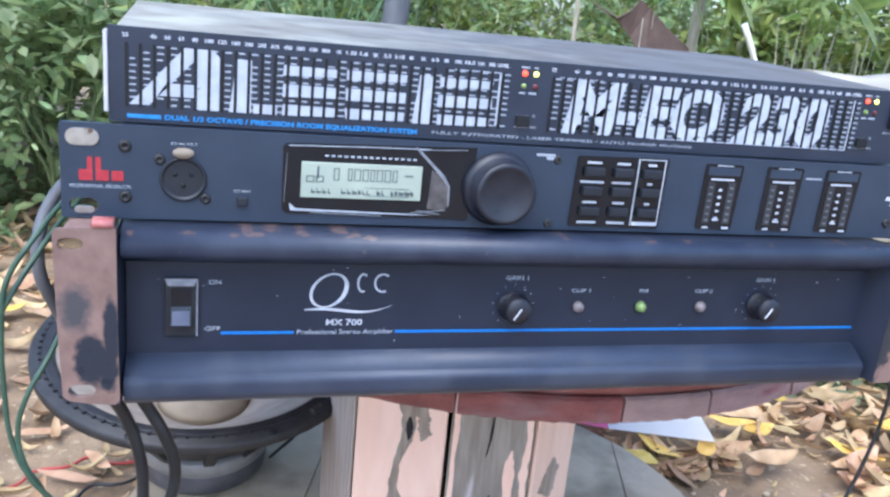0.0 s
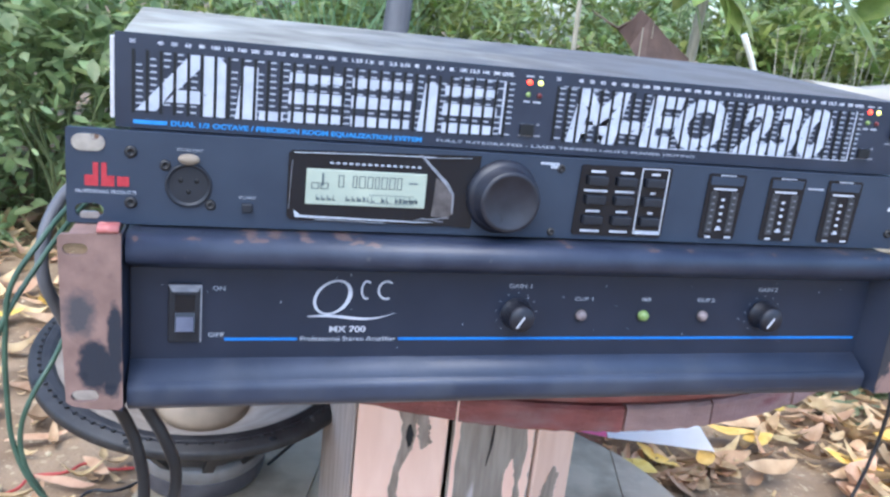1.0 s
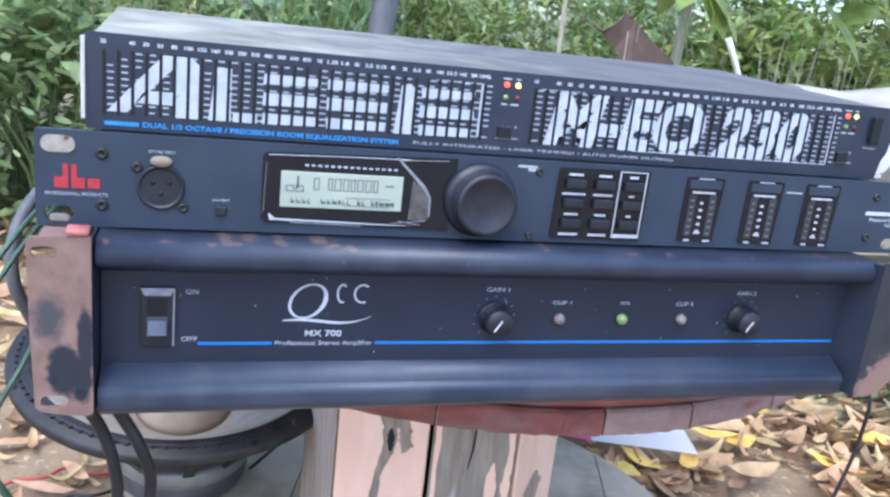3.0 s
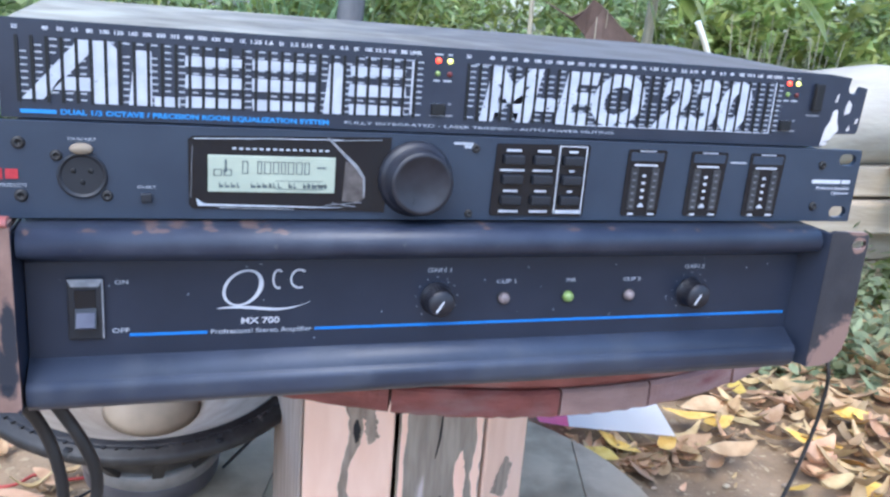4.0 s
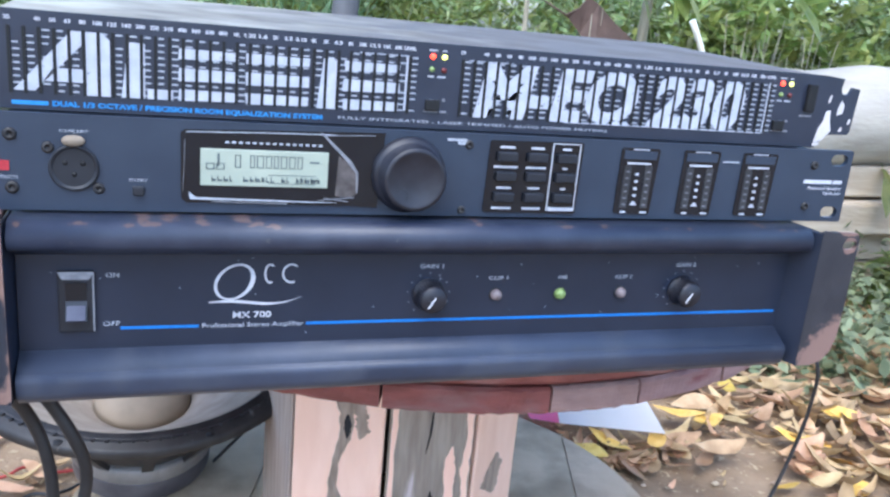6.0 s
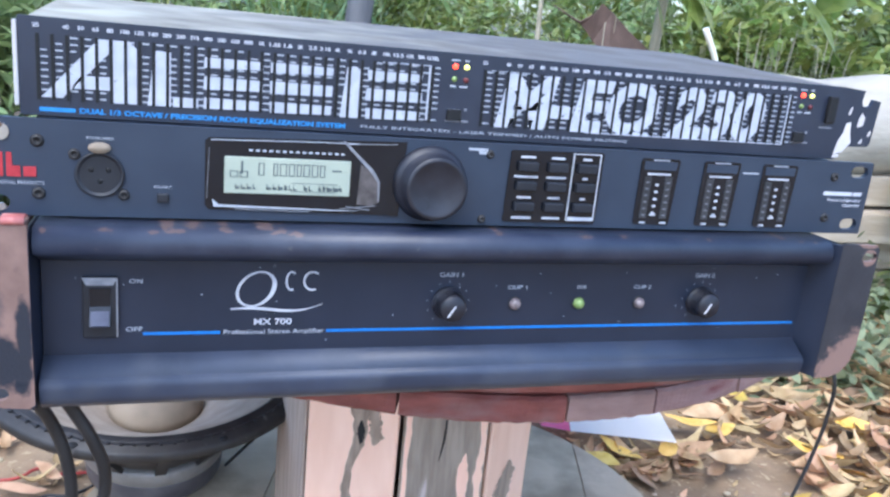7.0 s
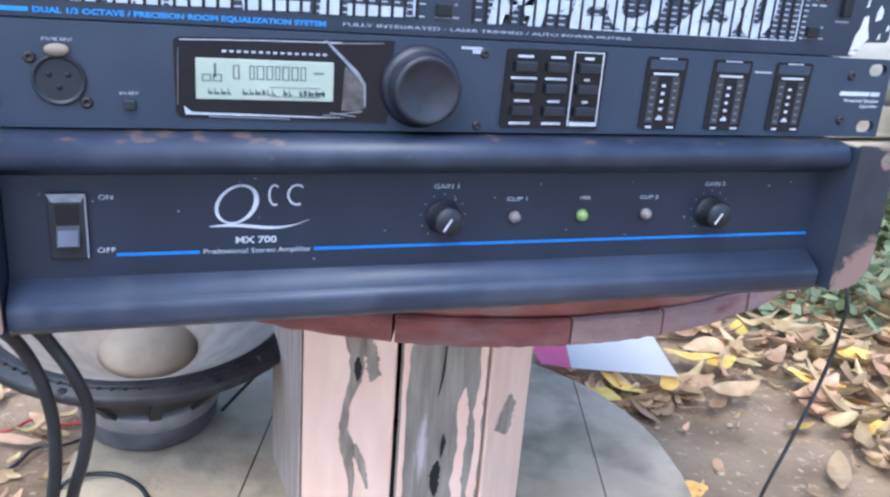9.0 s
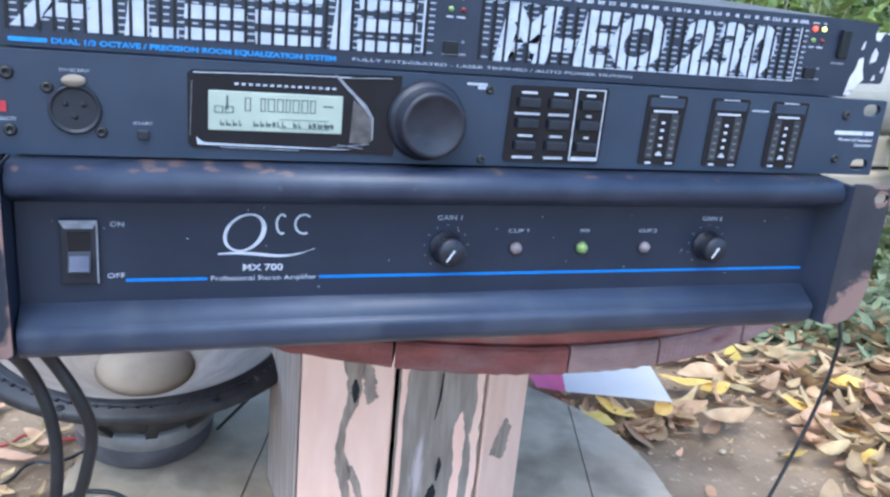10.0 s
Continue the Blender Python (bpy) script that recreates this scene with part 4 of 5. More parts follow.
slot_mesh = raw("slider_slot", v_, f_, M_SLOT)
v_, f_ = [], []
for sx in slot_x:
    ob = hang("slider_slot", slot_mesh, eq)
    ob.location = (sx, EY - 0.0003, 0)
    wdt = 0.0029 if sx < -0.02 else 0.0031
    for k in range(10):
        if r3.random() < 0.93:
            z = S0 + 0.0012 + k * 0.00285
            ticks.append((sx + 0.0011, sx + 0.0011 + wdt * r3.uniform(0.85, 1.05), z, z + 0.0007))
BANDS = "25||40|50|63|80|100|125|160|200|250|315|400|500|630|800|1K|1.25|1.6|2K|2.5|3.15|4K|5K|6.3|8K|10K|12.5|16K|20K|LEVEL".split("|")
for i, sx in enumerate(slot_x):
    word = BANDS[i % 31]
    if word:
        text(word, sx - 0.0004, 0.1714, EY, 0.0016, M_WHITE, eq, 0.0012 * len(word) + 0.0002, "CENTER", bold=0.00008, name="band_print")
sct = marks("scale_print", ticks, EY, M_GREYP, eq, 0.0002, label="pale printed scale lines")
tagged(sct, kind="stuff")
# big white painted shapes of the left bank: a slanting wedge and four banded blocks
Zb, Zt = 0.1408, 0.1682
big = [[(-0.2125, Zb + 0.001), (-0.2040, Zb + 0.001), (-0.1850, Zt - 0.006), (-0.1850, Zt), (-0.1890, Zt)],
       [(-0.2005, 0.1462), (-0.1835, 0.1462), (-0.1835, 0.1520), (-0.1965, 0.1520)], [(-0.1835, Zb), (-0.1735, Zb), (-0.1735, Zt - 0.003), (-0.1765, Zt), (-0.1835, Zt)],
       [(-0.1690, Zb), (-0.1590, Zb), (-0.1590, 0.1650), (-0.1660, 0.1650)], [(-0.1580, Zb), (-0.1470, Zb), (-0.1470, 0.1452), (-0.1580, 0.1452)]]
for x0, x1 in ((-0.1445, -0.1185), (-0.1150, -0.0855), (-0.0690, -0.0412)):
    for z0, z1 in ((Zb, 0.1460), (0.1496, 0.1556), (0.1594, 0.1642)):
        j = r3.uniform(-0.0006, 0.0006)
        big.append([(x0 - j, z0), (x1 + j, z0 + 0.0006), (x1, z1 - 0.0004), (x0, z1)])
big.append([(-0.0815, Zb), (-0.0715, Zb), (-0.0715, 0.1645), (-0.0790, 0.1645)])
for sh in big:
    part("painted_shape", flat(sh, EY - 0.0002, thick=0.0003), M_WHITEW, eq, "large white painted shape, broken by slots")
big_text = text("M-EQ 230", -0.0022, S0 + 0.0016, EY - 0.0003, 0.0240, M_WHITEW, eq, 0.1625, bold=0.0016, shear=0.2, name="model_lettering")
for v in big_text.data.vertices:
    v.co.z = max(S0 + (v.co.z - S0) * 1.03, S0)
for rect in ((-0.0060, 0.0180, 0.1684, 0.1688), (0.05, 0.176, 0.1402, 0.1409), (0.1755, 0.1763, 0.1405, 0.1690), (-0.062, -0.036, 0.1682, 0.1687), (-0.0385, -0.0375, 0.142, 0.168)):
    marks("worn_border", [rect], EY - 0.0006, M_WHITEW, eq, 0.0001)
marks("brand_bar", [(-0.2135, -0.1990, 0.1356, 0.1373)], EY, M_BLUET, eq)
text("DUAL 1/3 OCTAVE / PRECISION ROOM EQUALIZATION SYSTEM", -0.1975, 0.1355, EY, 0.0021, M_BLUET, eq, 0.1190, bold=0.00012)
text("FULLY INTEGRATED - LASER TRIMMED / AUTO POWER MUTING", -0.0710, 0.1362, EY, 0.0014, M_GREYP, eq, 0.1470)
for lx in (-0.0250, 0.1850):
    for dx, dz, m_l in ((0, 0, M_LRED), (0.0060, 0, M_LYEL), (0.0, -0.0062, M_LGRN), (0.0062, -0.0064, M_LDARK)):
        part("indicator_lamp", lathe([(0.0014, 0), (0.0013, 0.0008), (0, 0.0012)], (lx + dx, EY, 0.1692 + dz), "y", 14), m_l, eq)
    marks("lamp_captions", [(lx - 0.0022, lx + 0.0022, 0.1718, 0.1726), (lx + 0.0048, lx + 0.0070, 0.1718, 0.1726), (lx - 0.0020, lx + 0.0012, 0.1590, 0.1599), (lx + 0.0030, lx + 0.0072, 0.1590, 0.1599)], EY, M_GREYP, eq)
    part("slide_switch", box(lx - 0.0025, lx + 0.0050, EY - 0.002, EY, 0.1425, 0.1482, 0.0005), M_SLOT, eq)
    marks("switch_captions", [(lx + 0.0066, lx + 0.0080, 0.1475, 0.1488), (lx + 0.0056, lx + 0.0092, 0.1418, 0.1428), (lx - 0.0028, lx + 0.0048, 0.1418, 0.1424), (lx - 0.0022, lx + 0.0046, 0.1476, 0.1482)], EY - 0.002 * 0, M_DIM, eq)
part("rocker_switch", box(0.2025, 0.2085, EY - 0.003, EY, 0.1545, 0.1700, 0.0008), M_SLOT, eq)
marks("switch_caption", [(0.2005, 0.2095, 0.1512, 0.1522)], EY, M_DIM, eq)

# ---- woofer ----
wf = thing("woofer", (-0.185, 0.545, -0.37), "bare woofer with grey paper cone, lying on the spool base", "loudspeaker")
ctr = Vector((-0.185, 0.549, -0.3695))
up = Vector((0.0167, -0.178, 1.0)).normalized()
WT = up.to_track_quat("Z", "Y").to_matrix()
drop = 0.075 * math.sqrt(max(0, 1 - up.z ** 2))
ctr = ctr + Vector((0, 0, drop))
part("magnet", lathe([(0, 0), (0.070, 0), (0.0765, 0.003), (0.0775, 0.006), (0.0775, 0.026), (0.0755, 0.029), (0.060, 0.0295)], ctr, "z", 48, turn=WT), M_MAG, wf, "round dark grey magnet")
part("top_plate", lathe([(0.060, 0.030), (0.0795, 0.030), (0.0812, 0.032), (0.0812, 0.047), (0.0800, 0.049), (0.0770, 0.0505), (0.058, 0.054)], ctr, "z", 48, turn=WT), M_PLATE, wf, "paler steel plate above the magnet")
part("basket", lathe([(0.055, 0.050), (0.080, 0.056), (0.094, 0.070), (0.130, 0.118), (0.152, 0.142), (0.176, 0.150), (0.1835, 0.153), (0.1838, 0.156), (0.1838, 0.1615), (0.181, 0.164), (0.176, 0.1645), (0.1745, 0.166), (0.170, 0.1665), (0.166, 0.160), (0.055, 0.054)], ctr, "z", 72, turn=WT, caps=False), M_FRAME, wf, "black cast basket with flange")
part("surround", lathe([(0.170, 0.1665), (0.1675, 0.168), (0.165, 0.1662), (0.1625, 0.168), (0.160, 0.166), (0.157, 0.164)], ctr, "z", 72, turn=WT, caps=False), M_FRAME, wf, "pleated cloth edge")
part("cone", lathe([(0.162, 0.166), (0.140, 0.153), (0.105, 0.126), (0.056, 0.087), (0.050, 0.083)], ctr, "z", 72, turn=WT, caps=False), M_CONE, wf, "pale grey paper cone")
part("dust_cap", lathe([(0.0545, 0.084), (0.051, 0.094), (0.041, 0.103), (0.026, 0.109), (0.010, 0.1115), (0, 0.112)], ctr, "z", 48, turn=WT), M_CAP, wf, "domed dusty cap")
for i in range(12):
    a = 2 * math.pi * i / 12
    q = [Vector((r * math.cos(a), r * math.sin(a), h)) for r, h in ((0.084, 0.058), (0.132, 0.119))]
    own = bmesh.new()
    side_ = Vector((-math.sin(a), math.cos(a), 0)) * 0.006
    out_ = Vector((math.cos(a), math.sin(a), -0.6)) * 0.005
    ends = [[own.verts.new(ctr + WT @ (p + e)) for e in (-side_, side_, side_ + out_, -side_ + out_)] for p in q]
    for j in range(4):
        own.faces.new((ends[0][j], ends[0][(j + 1) % 4], ends[1][(j + 1) % 4], ends[1][j]))
    own.faces.new(ends[0])
    own.faces.new(ends[1])
    part("basket_rib", own, M_FRAME, wf)
for i in range(8):
    a = 2 * math.pi * i / 8 + 0.3
    p = ctr + WT @ Vector((0.1785 * math.cos(a), 0.1785 * math.sin(a), 0.1640))
    part("bolt_hole", lathe([(0.0045, 0), (0.004, 0.001), (0, 0.0008)], p, "z", 12, turn=WT), M_SLOT, wf)
nt = 90
ridge = bmesh.new()
for i in range(nt):
    a = 2 * math.pi * i / nt
    b_ = box(0.1705, 0.1742, -0.0016, 0.0016, 0.1655, 0.1685)
    bmesh.ops.transform(b_, matrix=Matrix.Translation(ctr) @ WT.to_4x4() @ Matrix.Rotation(a, 4, "Z"), verts=b_.verts)
    join(ridge, b_)
part("gasket_ribs", ridge, M_FRAME, wf, "ribbed rubber gasket")

# ---- cables ----
def cable(name, pts, r, material, label):
    ob = tube(pts, r, material, name)
    return tagged(ob, label, "cable")


cable("power_cable", [(-0.247, 0.10, 0.006), (-0.244, 0.06, 0.004), (-0.236, 0.05, -0.012), (-0.222, 0.06, -0.043), (-0.2145, 0.06, -0.068), (-0.2125, 0.06, -0.097), (-0.216, 0.06, -0.130), (-0.235, 0.09, -0.22), (-0.312, 0.16, -0.40), (-0.372, 0.22, -0.418)], 0.0036, M_RUBBER, "thick black rubber cable hanging below the amplifier")
cable("power_cable", [(-0.227, 0.11, 0.0), (-0.225, 0.07, -0.003), (-0.222, 0.055, -0.014), (-0.211, 0.06, -0.036), (-0.200, 0.06, -0.058), (-0.1945, 0.06, -0.079), (-0.1980, 0.06, -0.104), (-0.206, 0.065, -0.132), (-0.226, 0.10, -0.22), (-0.297, 0.18, -0.40), (-0.342, 0.26, -0.418)], 0.0036, M_RUBBER, "thick black rubber cable hanging below the amplifier")
cable("grey_cable", [(-0.215, 0.16, 0.09), (-0.240, 0.08, 0.096), (-0.254, 0.04, 0.084), (-0.258, 0.03, 0.060), (-0.252, 0.04, 0.030), (-0.245, 0.08, -0.01)], 0.0032, M_POLE, "grey cable looped beside the amplifier")
for pts in ([(-0.225, 0.12, 0.095), (-0.242, 0.04, 0.092), (-0.254, 0.005, 0.078), (-0.2655, 0.0, 0.058), (-0.2685, 0.0, 0.036), (-0.2690, 0.0, 0.005), (-0.2665, 0.0, -0.025), (-0.259, 0.0, -0.045), (-0.248, 0.005, -0.065), (-0.235, 0.06, -0.2), (-0.30, 0.15, -0.418)],
            [(-0.23, 0.12, 0.088), (-0.246, 0.04, 0.080), (-0.258, 0.01, 0.062), (-0.2675, 0.0, 0.045), (-0.274, 0.0, 0.030), (-0.285, 0.0, 0.015)],
            [(-0.245, 0.10, 0.035), (-0.246, 0.04, 0.028), (-0.250, 0.01, 0.018), (-0.2595, 0.0, 0.000), (-0.2640, 0.0, -0.018), (-0.262, 0.0, -0.035), (-0.255, 0.005, -0.055), (-0.24, 0.06, -0.2), (-0.32, 0.15, -0.418)]):
    cable("speaker_wire", pts, 0.0013, M_WIRE, "thin dark green wire hanging in a loop")
cable("red_wire", [(-0.50, 0.57, GROUND + 0.005), (-0.406, 0.600, GROUND + 0.006), (-0.392, 0.625, GROUND + 0.008), (-0.352, 0.632, GROUND + 0.009), (-0.330, 0.652, GROUND + 0.009), (-0.300, 0.636, GROUND + 0.008), (-0.270, 0.640, GROUND + 0.006)], 0.0022, M_WRED, "thin red wire lying on the ground")
cable("ground_wire", [(-0.30, 0.38, GROUND + 0.010), (-0.285, 0.405, GROUND + 0.045), (-0.262, 0.425, GROUND + 0.062), (-0.227, 0.434, GROUND + 0.060), (-0.198, 0.412, GROUND + 0.060), (-0.185, 0.385, GROUND + 0.060), (-0.18, 0.34, GROUND + 0.060)], 0.0025, M_RUBBER, "black wire curling over the spool base")
cable("ground_wire", [(-0.36, 0.53, GROUND + 0.006), (-0.336, 0.553, GROUND + 0.007), (-0.316, 0.583, GROUND + 0.010), (-0.29, 0.578, GROUND + 0.012), (-0.268, 0.592, GROUND + 0.010), (-0.25, 0.62, GROUND + 0.008)], 0.0022, M_RUBBER, "short black wire twisted on the earth")
cable("leaning_wire", [(-0.030, 0.42, -0.215), (-0.060, 0.45, -0.260), (-0.082, 0.50, -0.315), (-0.102, 0.55, -0.368)], 0.002, M_RUBBER, "stiff black wire leaning on the spool core")
cable("mains_lead", [(0.24, 0.16, 0.012), (0.270, 0.10, 0.004), (0.290, 0.055, -0.010), (0.296, 0.045, -0.03), (0.298, 0.045, -0.058), (0.292, 0.045, -0.095), (0.277, 0.045, -0.145), (0.262, 0.045, -0.190), (0.255, 0.05, -0.25), (0.27, 0.0, -0.41), (0.31, -0.1, -0.42)], 0.0014, M_RUBBER, "thin black lead hanging below the amplifier")

# ---- card on the ground ----
own = bmesh.new()
vs = [own.verts.new(p) for p in ((0.378, 0.730, -0.385), (0.4445, 0.722, -0.383), (0.4045, 0.612, -0.385), (0.368, 0.638, -0.388))]
own.faces.new(vs)
bmesh.ops.solidify(own, geom=list(own.faces), thickness=0.0008)
card = thing("paper_card", (0.5, 0.72, GROUND), "white card with a pink corner lying on leaves", "card")
part("pink_flap", own, M_PINKC, card, "bright pink part of the card")
own = bmesh.new()
vs = [own.verts.new(p) for p in ((0.4450, 0.722, -0.383), (0.598, 0.710, -0.383), (0.560, 0.563, -0.388), (0.4050, 0.612, -0.385))]
own.faces.new(vs)
bmesh.ops.solidify(own, geom=list(own.faces), thickness=0.0008)
part("white_sheet", own, M_PAPER, card)


# ---- plants ----
def leaf_cloud(places, length, width, spread, seed, up_bias=0.3, droop=0.25):
    """Many folded leaves: places is a list of (x, y, z)."""
    r = random.Random(seed)
    v, f = [], []
    for p in places:
        L, W = length * r.uniform(0.55, 1.35), width * r.uniform(0.6, 1.3)
        d = Vector((r.gauss(0, 1), r.gauss(0, 1), r.gauss(up_bias, spread))).normalized()
        s = d.cross(Vector((r.gauss(0, .4), r.gauss(0, .4), 1))).normalized()
        n_ = s.cross(d)
        k = len(v)
        o = Vector(p)
        mid, tip = o + d * L * 0.5 + n_ * L * 0.06, o + d * L - n_ * L * droop * r.random()
        for q in (o, o + d * L * 0.28 + s * W * 0.42, o + d * L * 0.62 + s * W * 0.40, tip, o + d * L * 0.62 - s * W * 0.40, o + d * L * 0.28 - s * W * 0.42, mid - n_ * W * 0.14):
            v.append(tuple(q))
        f += [(k, k + 1, k + 6), (k + 1, k + 2, k + 6), (k + 2, k + 3, k + 6), (k + 3, k + 4, k + 6), (k + 4, k + 5, k + 6), (k + 5, k, k + 6)]
    return v, f


def bush(name, at, size, count, leaf, seed, label, stems=7, low=0.0, material=None):
    """A shrub: bent stems that carry clumps of leaves."""
    r = random.Random(seed)
    t = thing(name, at, label, "bush")
    places = []
    sv = bmesh.new()
    for i in range(stems):
        a, lean = r.uniform(0, 6.28), r.uniform(0.1, 0.8)
        tip = Vector((size[0] * lean * math.cos(a), size[1] * lean * math.sin(a), size[2] * r.uniform(0.6, 1.05)))
        prev = None
        for k in range(6):
            u = k / 5
            c = Vector(at) + Vector((tip.x * u ** 1.4, tip.y * u ** 1.4, tip.z * u)) + Vector((r.gauss(0, .012), r.gauss(0, .012), 0))
            rad = 0.007 * (1 - 0.75 * u)
            ring_ = [sv.verts.new(c + Vector((rad * math.cos(q), rad * math.sin(q), 0))) for q in (0, 1.57, 3.14, 4.71)]
            if prev:
                for q in range(4):
                    sv.faces.new((prev[q], prev[(q + 1) % 4], ring_[(q + 1) % 4], ring_[q]))
            prev = ring_
    part("woody_base", sv, M_STEM, t)
    clumps = [Vector((r.uniform(-1, 1) * size[0], r.uniform(-1, 1) * size[1], size[2] * (low + (1 - low) * r.random() ** 0.8))) for _ in range(max(12, count // 45))]
    for i in range(count):
        c = clumps[r.randrange(len(clumps))]
        p = Vector(at) + c + Vector((r.gauss(0, .06), r.gauss(0, .06), r.gauss(0, .05)))
        p.z = max(p.z, at[2] + 0.004)
        places.append(p)
    v, f = leaf_cloud(places, leaf[0], leaf[1], 0.6, seed + 1)
    ob = hang("foliage", raw("foliage", v, f, material or M_LEAF), t)
    ob.matrix_parent_inverse = Matrix.Translation(-Vector(at))
    tagged(ob, kind="stuff")
    return t


r5 = random.Random(21)
k_b = 0
for row, (yy, x0, x1, stepx, hgt) in enumerate(((1.75, -1.5, 0.9, 0.30, 0.66), (2.1, -1.6, 3.4, 0.34, 0.82), (2.6, -2.0, 4.6, 0.5, 1.0), (3.4, -2.6, 6.4, 0.6, 1.45))):
    xx = x0
    while xx < x1:
        lf = r5.choice(((0.055, 0.022), (0.035, 0.018), (0.07, 0.03), (0.045, 0.012)))
        # left shrubs mostly take the brightened leaf colour, right ones the plain one
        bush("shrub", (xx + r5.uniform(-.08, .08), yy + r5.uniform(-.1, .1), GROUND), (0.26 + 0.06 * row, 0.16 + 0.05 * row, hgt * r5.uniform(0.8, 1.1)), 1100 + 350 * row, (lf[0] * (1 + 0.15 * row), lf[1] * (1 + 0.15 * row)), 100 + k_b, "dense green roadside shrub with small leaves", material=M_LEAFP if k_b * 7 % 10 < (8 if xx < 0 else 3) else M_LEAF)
        k_b += 1
        xx += stepx
for xx, yy, n_l in ((0.98, 1.02, 260), (1.12, 0.92, 260), (1.22, 1.08, 300), (1.38, 0.95, 280), (1.52, 1.05, 320), (1.30, 1.22, 300), (1.62, 1.25, 320), (0.86, 1.15, 200), (0.98, 0.86, 170), (1.08, 0.80, 170), (1.20, 0.78, 150), (1.34, 0.80, 150), (0.90, 0.95, 150)):
    bush("ground_creeper", (xx, yy, GROUND), (0.10, 0.09, 0.065), int(n_l * 0.9), (0.032, 0.020), int(1000 * xx), "low green weed growing through dry leaves", stems=4, material=M_WEED)
bush("ground_creeper", (1.60, 1.06, GROUND), (0.08, 0.06, 0.20), 60, (0.16, 0.07), 77, "broad-leaved green weed beside the planks", stems=4)

# grass tuft
gt = thing("grass_tuft", (0.10, 1.85, GROUND), "tuft of long pale green grass blades", "grass")
v, f = [], []
for i in range(260):
    a, ln_ = r5.uniform(0, 6.28), r5.uniform(0.45, 0.85)
    bx, by = 0.10 + r5.gauss(0, 0.05), 1.80 + r5.gauss(0, 0.04)
    w = r5.uniform(0.004, 0.008)
    out = r5.uniform(0.05, 0.30)
    k = len(v)
    for s_i in range(6):
        u = s_i / 5
        cx, cy, cz = bx + math.cos(a) * out * u * u, by + 0.6 * math.sin(a) * out * u * u, GROUND + ln_ * (u - 0.25 * u * u * out * 3)
        ww = w * (1 - u * 0.9)
        v += [(cx - ww * math.sin(a + 1.2), cy + ww * math.cos(a + 1.2), cz), (cx + ww * math.sin(a + 1.2), cy - ww * math.cos(a + 1.2), cz)]
    f += [(k + 2 * i_, k + 2 * i_ + 1, k + 2 * i_ + 3, k + 2 * i_ + 2) for i_ in range(5)]
ob = hang("grass_foliage", raw("grass_foliage", v, f, M_GRASS), gt)
tagged(ob, kind="stuff")

# pole, stalks and stick
def limb(name, a, b, r0, r1, material, label, category, seg=14, wob=0.0, n=7, parent=None):
    own = bmesh.new()
    a, b = Vector(a), Vector(b)
    q = (b - a).to_track_quat("Z", "Y").to_matrix()
    prev = None
    rr = random.Random(int(abs(a.x) * 1000))
    rings = []
    for k in range(n):
        u = k / (n - 1)
        c = a.lerp(b, u) + Vector((rr.gauss(0, wob), rr.gauss(0, wob), rr.gauss(0, wob))) * (0 < k < n - 1)
        rad = r0 + (r1 - r0) * u
        rings.append([own.verts.new(c + q @ Vector((rad * (1 + rr.gauss(0, wob * 3)) * math.cos(2 * math.pi * i / seg), rad * math.sin(2 * math.pi * i / seg), 0))) for i in range(seg)])
    for p_, q_ in zip(rings, rings[1:]):
        for i in range(seg):
            fc = own.faces.new((p_[i], p_[(i + 1) % seg], q_[(i + 1) % seg], q_[i]))
            fc.smooth = True
    own.faces.new(rings[0][::-1])
    own.faces.new(rings[-1])
    ob = part(name, own, material, parent)
    return tagged(ob, label, category) if parent is None else ob


limb("pole", (0.175, 1.55, GROUND), (0.29, 1.62, 0.95), 0.032, 0.030, M_POLE, "leaning dark grey pole among the shrubs", "pole", 20)
for a, b, r0 in (((0.635, 1.50, GROUND), (0.652, 1.50, 0.45), 0.008), ((0.93, 1.50, GROUND), (0.995, 1.51, 0.42), 0.017)):
    limb("dry_stalk", a, b, r0, r0 * 0.7, M_STALK, "dry pale plant stalk standing among shrubs", "stalk", 8, 0.004)
def dry_tuft(at, height, count, spread, seed):
    """A clump of broken dry grass blades."""
    r = random.Random(seed)
    t = thing("dry_grass_tuft", at, "clump of broken dry brown grass stems", "grass")
    v, f = [], []
    for i in range(count):
        a, out, ht = r.uniform(0, 6.28), r.uniform(0.0, spread), height * r.uniform(0.45, 1.05)
        w, bx, by = r.uniform(0.002, 0.0045), at[0] + r.gauss(0, 0.018), at[1] + r.gauss(0, 0.015)
        k = len(v)
        for s_i in range(5):
            u = s_i / 4
            cx, cy, cz = bx + math.cos(a) * out * u ** 1.6, by + math.sin(a) * out * u ** 1.6, at[2] + ht * u
            ww = w * (1 - 0.6 * u)
            v += [(cx - ww, cy, cz), (cx + ww, cy + 0.3 * ww, cz)]
        f += [(k + 2 * j, k + 2 * j + 1, k + 2 * j + 3, k + 2 * j + 2) for j in range(4)]
    tagged(hang("dry_grass", raw("dry_grass", v, f, M_STALK), t), kind="stuff")


